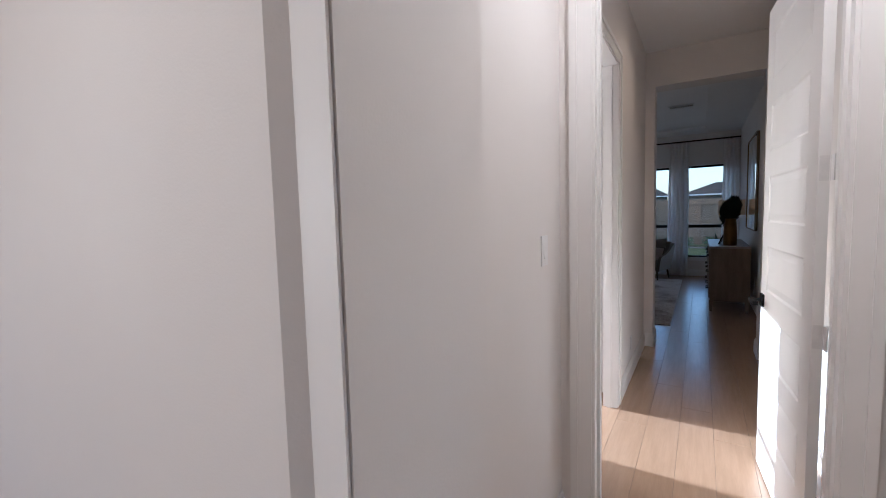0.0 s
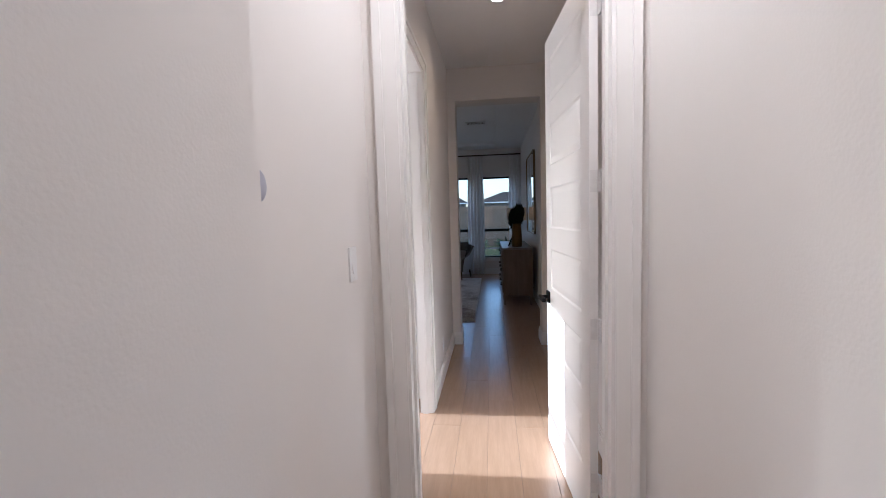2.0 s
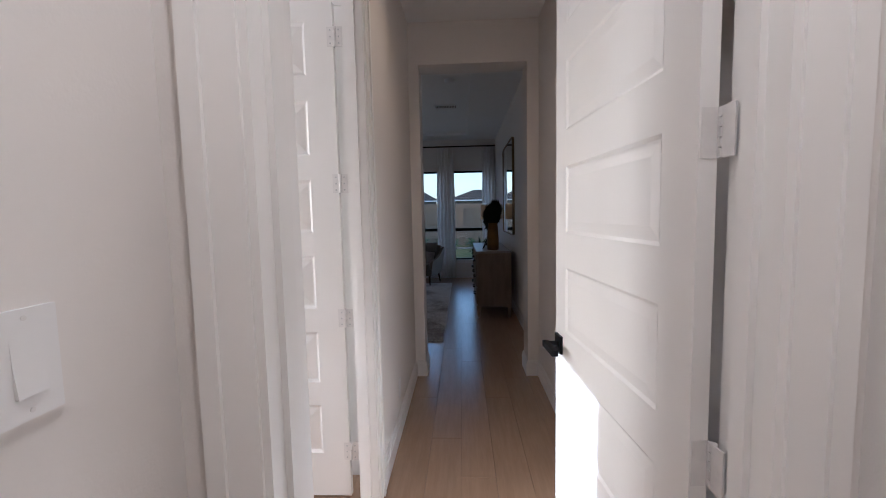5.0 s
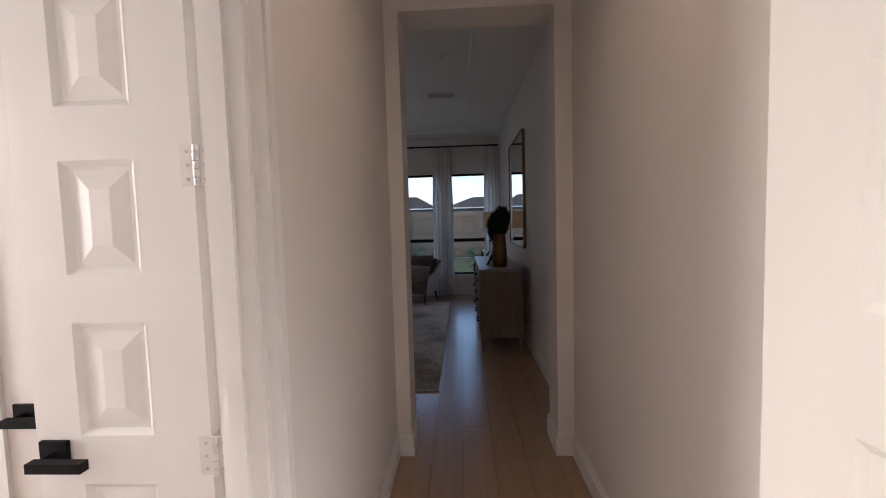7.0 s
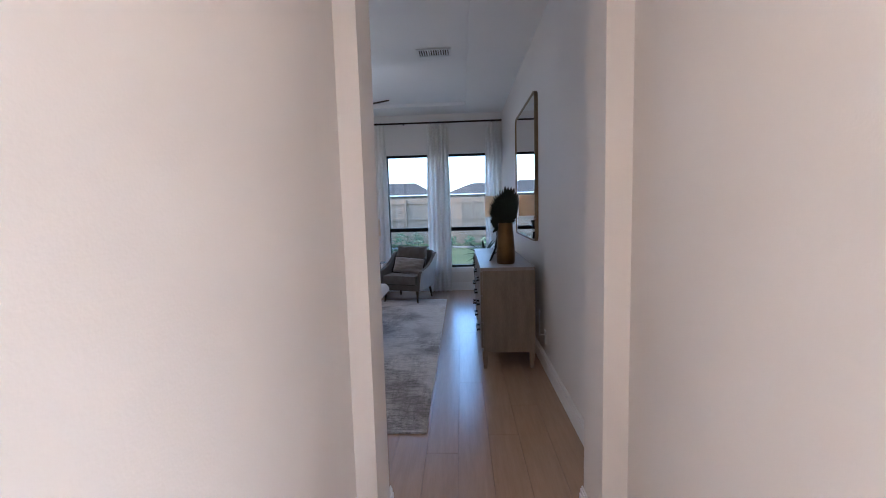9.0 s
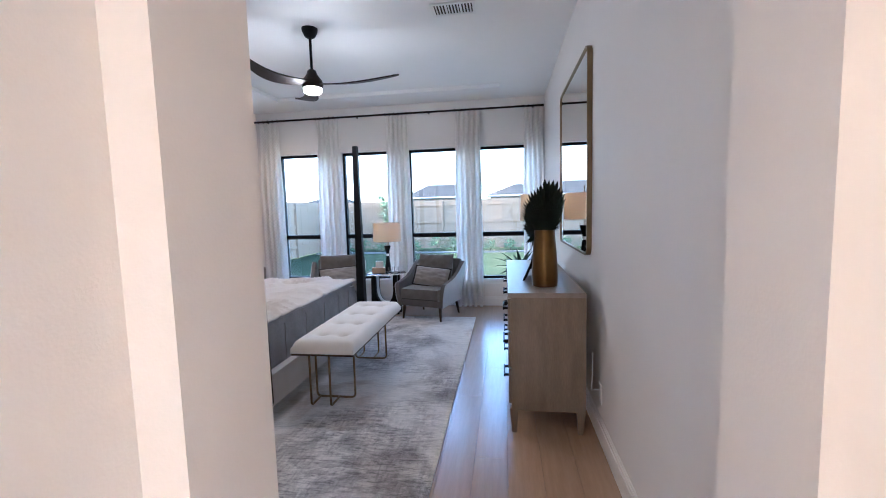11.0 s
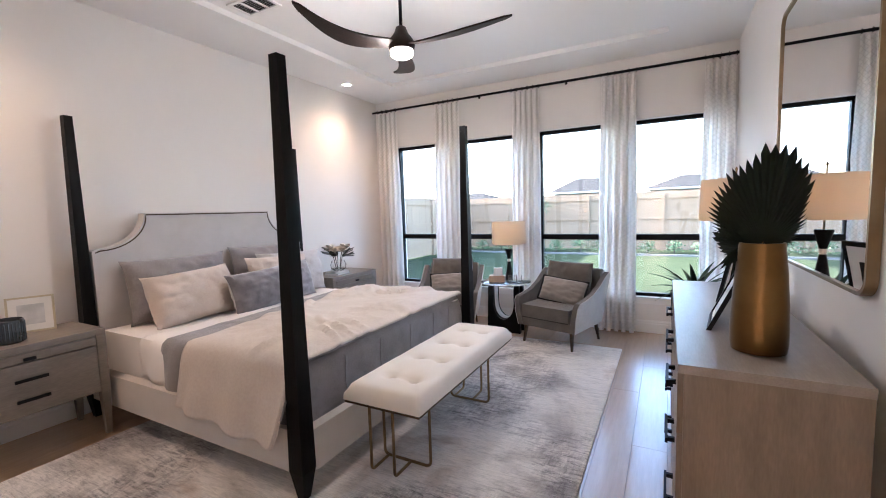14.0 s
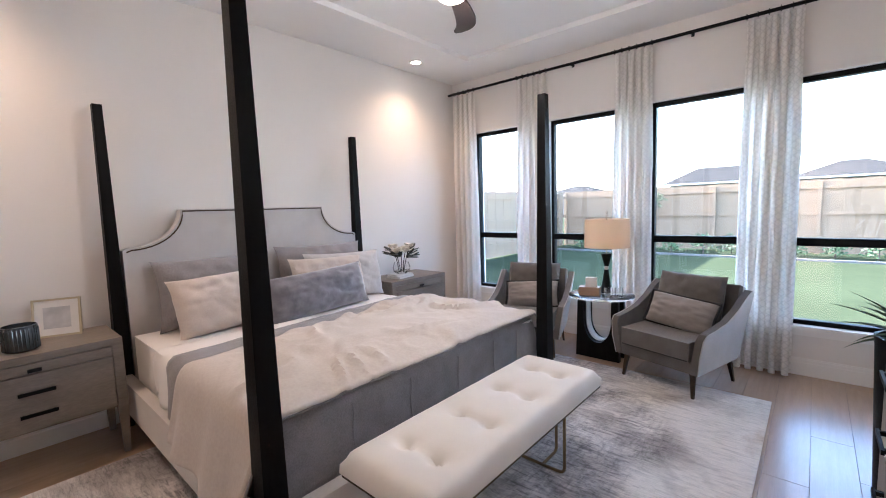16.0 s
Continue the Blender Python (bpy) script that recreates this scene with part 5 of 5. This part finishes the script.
def fan_palm(parent, base, turn, lean, size, n, name="palm_leaf"):
    """A dried fan-palm leaf: pleated blades from one point, whose tips stand free like teeth."""
    bm = bmesh.new()
    rnd = random.Random(n)
    step = 210 / (n - 1)
    for k in range(n):
        deg = -105 + step * k
        a, ln = radians(deg), size * reach(deg) * rnd.uniform(0.96, 1.03)
        d, s = Vector((math.sin(a), 0, math.cos(a))), Vector((math.cos(a), 0, -math.sin(a)))
        wide = math.tan(radians(step / 2)) * 1.08
        notch = max(0.55, 1 - 0.040 * size / ln)
        curl = Vector((0, 0, 0.014 * size * abs(math.sin(a))))
        rows = []
        for f, w in ((0.02, 0.001), (0.5 * notch, 0.5 * notch * ln * wide), (notch, notch * ln * wide), (1.0, 0.0004)):
            q = d * (ln * f) + curl * (f * f) + Vector((0, 0.05 * size * f * f, 0))
            rows.append([bm.verts.new(q - s * w), bm.verts.new(q + Vector((0, -0.5 * w, 0))), bm.verts.new(q + s * w)])
        for r, q in zip(rows, rows[1:]):
            bm.faces.new((r[0], r[1], q[1], q[0])), bm.faces.new((r[1], r[2], q[2], q[1]))
    ob = part(name, bm, M["leaf"], parent, "dark green serrated fan palm leaf", smooth=False)
    sm = ob.modifiers.new("thickness", "SOLIDIFY")
    sm.thickness = 0.0015
    ob.matrix_basis = pose(*base) @ pose(0, 0, 0, lean, 0, turn)
    part("stem", tube([(base[0] * 0.3, base[1] * 0.3, 0.05), tuple(Vector(base) * 0.9), base], 0.004, 6), M["leaf"], parent)
    return ob


fan_palm(vase, (0.0, -0.01, 0.375), 4, -4, 1.0, 44)
fan_palm(vase, (-0.03, 0.025, 0.35), -30, 4, 0.40, 27).matrix_basis @= pose(0, 0, 0, 0, -75, 0)
rnd = random.Random(5)
for k in range(16):
    a = rnd.uniform(2.6, 4.2)
    p0 = Vector((-0.05, 0.02, 0.36))
    p1 = p0 + Vector((math.cos(a) * rnd.uniform(0.03, 0.07), math.sin(a) * 0.05, rnd.uniform(-0.09, 0.12)))
    d = (p1 - p0).normalized()
    s = d.cross(Vector((0.2, 1, 0.1))).normalized() * 0.012
    bm = bmesh.new()
    v = [bm.verts.new(q) for q in (p0, (p0 + p1) / 2 - s, p1 + d * 0.02, (p0 + p1) / 2 + s + Vector((0, 0.004, 0)))]
    bm.faces.new(v)
    part("leaflet", bm, M["leaf"], vase)

picture("photo_frame", (0.33, 7.65, DZ), -96.5, -24, 0.30, 0.25, 0.02, M["black"], "wide black photo frame leaning on its easel", 0.03)
picture("photo_frame", (0.433, 8.20, DZ), -109, -12, 0.23, 0.32, 0.022, M["black"], "tall black photo frame standing on its easel", 0.03)
lampb = table_lamp((0.53, 8.62, DZ), 1.02, "black hourglass table lamp with beige drum shade beside the mirror", True)

pot = thing("potted_plant", (0.36, 9.10, 0), label="spiky dark green agave in a tall dark planter", category="potted plant")
part("pot", lathe([(0.12, 0), (0.135, 0.01), (0.16, 0.73), (0.165, 0.78), (0.15, 0.78), (0.14, 0.74)], seg=36), M["ebony"], pot)
part("soil", lathe([(0.145, 0.74), (0.14, 0.755)], seg=24), M["bark"], pot)
rnd = random.Random(3)
for k in range(30):
    a = k * 2.4 + rnd.uniform(-0.2, 0.2)
    rise = 0.25 + 0.95 * (k / 30)
    ln = rnd.uniform(0.24, 0.36)
    bm = bmesh.new()
    rows = []
    for i in range(8):
        t = i / 7
        e = rise - 0.9 * t * (1 - k / 45)
        r = ln * t * math.cos(rise - 0.4 * t)
        z = 0.75 + ln * t * math.sin(rise) - 0.13 * t * t * (1.3 - k / 30)
        w = 0.019 * math.sin(math.pi * min(1, 0.25 + 0.75 * t)) + 0.0008
        c = Vector((r * math.cos(a), r * math.sin(a), z))
        s = Vector((-math.sin(a), math.cos(a), 0))
        rows.append([bm.verts.new(c - s * w + Vector((0, 0, w * 0.5))), bm.verts.new(c), bm.verts.new(c + s * w + Vector((0, 0, w * 0.5)))])
    for p, q in zip(rows, rows[1:]):
        bm.faces.new((p[0], p[1], q[1], q[0])), bm.faces.new((p[1], p[2], q[2], q[1]))
    ob = part("leaf", bm, M["plant"], pot)

# mirror over the dresser, with rounded corners
MY0, MY1, MZ0, MZ1 = 7.33, 8.70, 1.11, 2.49
mir = thing("wall_mirror", (BED_R, (MY0 + MY1) / 2, (MZ0 + MZ1) / 2), label="large round-cornered wall mirror in slim bronze frame", category="mirror")


def soft_rect(hw, hh, r, n=8):
    pts = []
    for cxs, cys, a0 in ((hw - r, hh - r, 0), (-hw + r, hh - r, 90), (-hw + r, -hh + r, 180), (hw - r, -hh + r, 270)):
        pts += [(cxs + r * math.cos(radians(a0 + 90 * i / n)), cys + r * math.sin(radians(a0 + 90 * i / n))) for i in range(n + 1)]
    return pts


hw, hh = (MY1 - MY0) / 2, (MZ1 - MZ0) / 2
o1, o2 = soft_rect(hw, hh, 0.07), soft_rect(hw - 0.014, hh - 0.014, 0.058)
bm = bmesh.new()
loops = [[bm.verts.new((x, u, v)) for u, v in o] for x, o in ((-0.002, o1), (-0.035, o1), (-0.035, o2), (-0.024, o2))]
for a, b in zip(loops, loops[1:]):
    for i in range(len(a)):
        j = (i + 1) % len(a)
        bm.faces.new((a[i], a[j], b[j], b[i]))
part("frame", bm, M["bronze"], mir, "slim bronze frame")
part("glass", prism(soft_rect(hw - 0.013, hh - 0.013, 0.058), 0.004, "x", -0.026), M["mirror"], mir, "silvered mirror glass", smooth=False)
cord = thing("power_cord", (BED_R - 0.01, 7.04, 0.31), label="thin white lamp cord plugged in the outlet", category="cord")
part("cable", tube([(0, 0, 0), (-0.03, 0.005, 0.0), (-0.04, 0.03, -0.02), (-0.03, 0.06, 0.06), (-0.02, 0.10, 0.2)], 0.003, 6), M["plastic"], cord)

# ---- outdoors ----
bm = bmesh.new()
vs = [bm.verts.new(p) for p in ((-900, -900, -0.11), (900, -900, -0.11), (900, 1800, -0.11), (-900, 1800, -0.11))]
bm.faces.new(vs)
structure("ground", bm, M["grass"], label="mown green lawn running out to the distance")

FENCE_Y, FENCE_X, FTOP = 21.5, -7.2, 1.88


def fence(name, loc, rz, length, label):
    f = thing(name, loc, rz, label, "fence")
    w = 0.14
    n = int(length / w)
    bm = bmesh.new()
    rnd = random.Random(int(length))
    for k in range(n):
        t = rnd.uniform(-0.012, 0.012)
        box(k * w + 0.0003, -0.010 + t * 0.3, 0.02, (k + 1) * w - 0.0003, 0.010 + t * 0.3, FTOP + 0.11 + t, bm)
    boards = part("boards", bm, M["fence"], f, smooth=False)
    boards["kind"] = "stuff"
    for z in (0.35, 1.05, 1.75):
        part("rail", box(0, -0.052, z, length, -0.012, z + 0.085), M["fence"], f, smooth=False)
    for k in range(int(length / 2.4) + 1):
        part("fence_post", box(k * 2.4, -0.10, 0, k * 2.4 + 0.09, -0.012, FTOP + 0.06), M["fence"], f, smooth=False)
    return f


fence("fence", (-7.2, FENCE_Y, -0.11), 0, 26.0, "pale cedar board fence along the garden's end")
fence("fence", (FENCE_X, 11.2, -0.11), 90, 10.2, "pale cedar board fence along the garden's side")
bm = box(-7.0, 19.6, -0.12, 16.0, 19.72, -0.06)
structure("trim_bed_edge", bm, M["concrete"], 0.01, "low concrete garden bed edging", True)

rnd = random.Random(9)


def shrub(x, y, r):
    s = thing("shrub", (x, y, -0.11), label="low leafy green shrub in the garden bed", category="shrub", group="garden shrubs")
    bm = bmesh.new()
    for k in range(130):
        a, e = rnd.uniform(0, 6.28), rnd.uniform(0.0, 1.5)
        q = r * rnd.uniform(0.4, 1.0)
        c = Vector((q * math.cos(a) * math.cos(e), q * math.sin(a) * math.cos(e), 0.08 + q * 1.1 * math.sin(e)))
        d = Vector((rnd.uniform(-1, 1), rnd.uniform(-1, 1), rnd.uniform(-0.2, 1))).normalized() * 0.075
        s2 = d.orthogonal().normalized() * 0.03
        bm.faces.new([bm.verts.new(p) for p in (c, c + d * 0.5 + s2, c + d, c + d * 0.5 - s2)])
    part("foliage", bm, M["bush"], s, smooth=False)
    part("stem", taper(0, 0, 0, 0.25, 0.02, 0.01), M["bark"], s)


for k in range(22):
    shrub(-6.0 + k * 0.72 + rnd.uniform(-0.15, 0.15), 20.3 + rnd.uniform(-0.25, 0.25), rnd.uniform(0.28, 0.48))


def sapling(x, y, h):
    t = thing("young_tree", (x, y, -0.11), label="slender young tree with sparse pale leaves", category="tree")
    part("trunk", taper(0, 0, 0, h * 0.75, 0.035, 0.012), M["bark"], t, bevel=0.008)
    bm, leaves = bmesh.new(), bmesh.new()
    for k in range(16):
        a, z = rnd.uniform(0, 6.28), h * rnd.uniform(0.35, 0.75)
        ln = rnd.uniform(0.3, 0.7)
        tip = Vector((ln * math.cos(a), ln * math.sin(a), z + ln * 0.9))
        tube([(0, 0, z), tuple(Vector((0, 0, z)).lerp(tip, 0.5) + Vector((0, 0, -0.03))), tuple(tip)], 0.008, 5, bm)
        for q in range(34):
            c = Vector((0, 0, z)).lerp(tip, rnd.uniform(0.3, 1.1)) + Vector((rnd.gauss(0, 0.09), rnd.gauss(0, 0.09), rnd.gauss(0, 0.09)))
            d = Vector((rnd.uniform(-1, 1), rnd.uniform(-1, 1), rnd.uniform(-1, 1))).normalized() * 0.09
            s = d.orthogonal().normalized() * 0.03
            leaves.faces.new([leaves.verts.new(p) for p in (c, c + d * 0.5 + s, c + d, c + d * 0.5 - s)])
    part("limbs", bm, M["bark"], t)
    part("crown", leaves, M["bush"], t, smooth=False)


sapling(-4.2, 20.6, 2.6)


def house(x, y, w, d, wall, apex, label):
    h = thing("house", (x, y, -0.11), label=label, category="house")
    part("wall", box(-w / 2, 0, 0, w / 2, d, wall), M["brick"], h, smooth=False)
    o = 0.5
    bm = bmesh.new()
    a = [bm.verts.new(p) for p in ((-w / 2 - o, -o, wall), (w / 2 + o, -o, wall), (w / 2 + o, d + o, wall), (-w / 2 - o, d + o, wall))]
    b = [bm.verts.new(p) for p in ((-w / 2 + d / 2, d / 2, apex), (w / 2 - d / 2, d / 2, apex))] if w > d else [bm.verts.new(p) for p in ((0, w / 2, apex), (0, d - w / 2 + 0.01, apex))]
    for f in ((a[0], a[1], b[1], b[0]), (a[1], a[2], b[1]), (a[2], a[3], b[0], b[1]), (a[3], a[0], b[0]), (a[3], a[2], a[1], a[0])):
        bm.faces.new(f)
    part("roof", bm, M["roof"], h, "grey shingle hip roof", smooth=False)
    part("fascia", box(-w / 2 - o, -o - 0.03, wall - 0.10, w / 2 + o, -o, wall + 0.01), M["trim"], h, smooth=False)
    for k in range(int(w / 3)):
        xx = -w / 2 + 1.6 + k * 3
        win = part("window", box(xx - 0.55, -0.04, wall - 1.6, xx + 0.55, 0.0, wall - 0.5), M["trim"], h, smooth=False)
        part("pane", box(xx - 0.47, -0.06, wall - 1.52, xx + 0.47, -0.04, wall - 0.58), M["dark_pane"], win, smooth=False)


for hx, hy, hw, hd, wall_z, apex_z in ((-6.3, 47, 6.6, 3.6, 2.95, 4.30), (2.0, 47, 6.4, 5.0, 2.95, 4.15), (-21.0, 52, 6.5, 5.0, 2.6, 3.6)):
    house(hx, hy, hw, hd, wall_z, apex_z, "far pale brick house with grey hip roof")

# ---- floor planks, laid lengthwise down the hall ----
plank_mesh = {}


def plank(x, y, w, ln, parent):
    key = (round(w, 3), round(ln, 2))
    if key not in plank_mesh:
        bm = box(0, 0, -0.012, w - 0.0012, ln - 0.0016, 0.0)
        bmesh.ops.bevel(bm, geom=[e for e in bm.edges if all(v.co.z > -0.001 for v in e.verts)], offset=0.0009, segments=1, affect="EDGES")
        me = bpy.data.meshes.new("plank")
        bm.to_mesh(me), bm.free()
        me.materials.append(M["plank"])
        plank_mesh[key] = me
    ob = new("plank", plank_mesh[key])
    ob.parent, ob.location = parent, (x, y, 0)


rnd = random.Random(2)
PW = 0.19
for x0, x1, y0, y1, parent in ((-3.42, HALL_R + 0.12, HALL_N, BED_F, floor), (-4.9, 4.9, -4.0, HALL_N, floor_hall)):
    x = x0
    while x < x1 - 0.02:
        w = min(PW, x1 - x)
        y = y0
        first = rnd.choice((0.6, 1.0, 1.4, 1.8))
        while y < y1 - 0.02:
            ln = min(first or 1.8, y1 - y)
            plank(x, y, w, round(ln, 2), parent)
            y += ln
            first = rnd.choice((1.4, 1.8))
        x += PW
structure("floor_bedroom_strip", box(BED_L - 0.1, BED_N, -0.1, -3.42, BED_F + 0.2, -0.001), M["plank"])
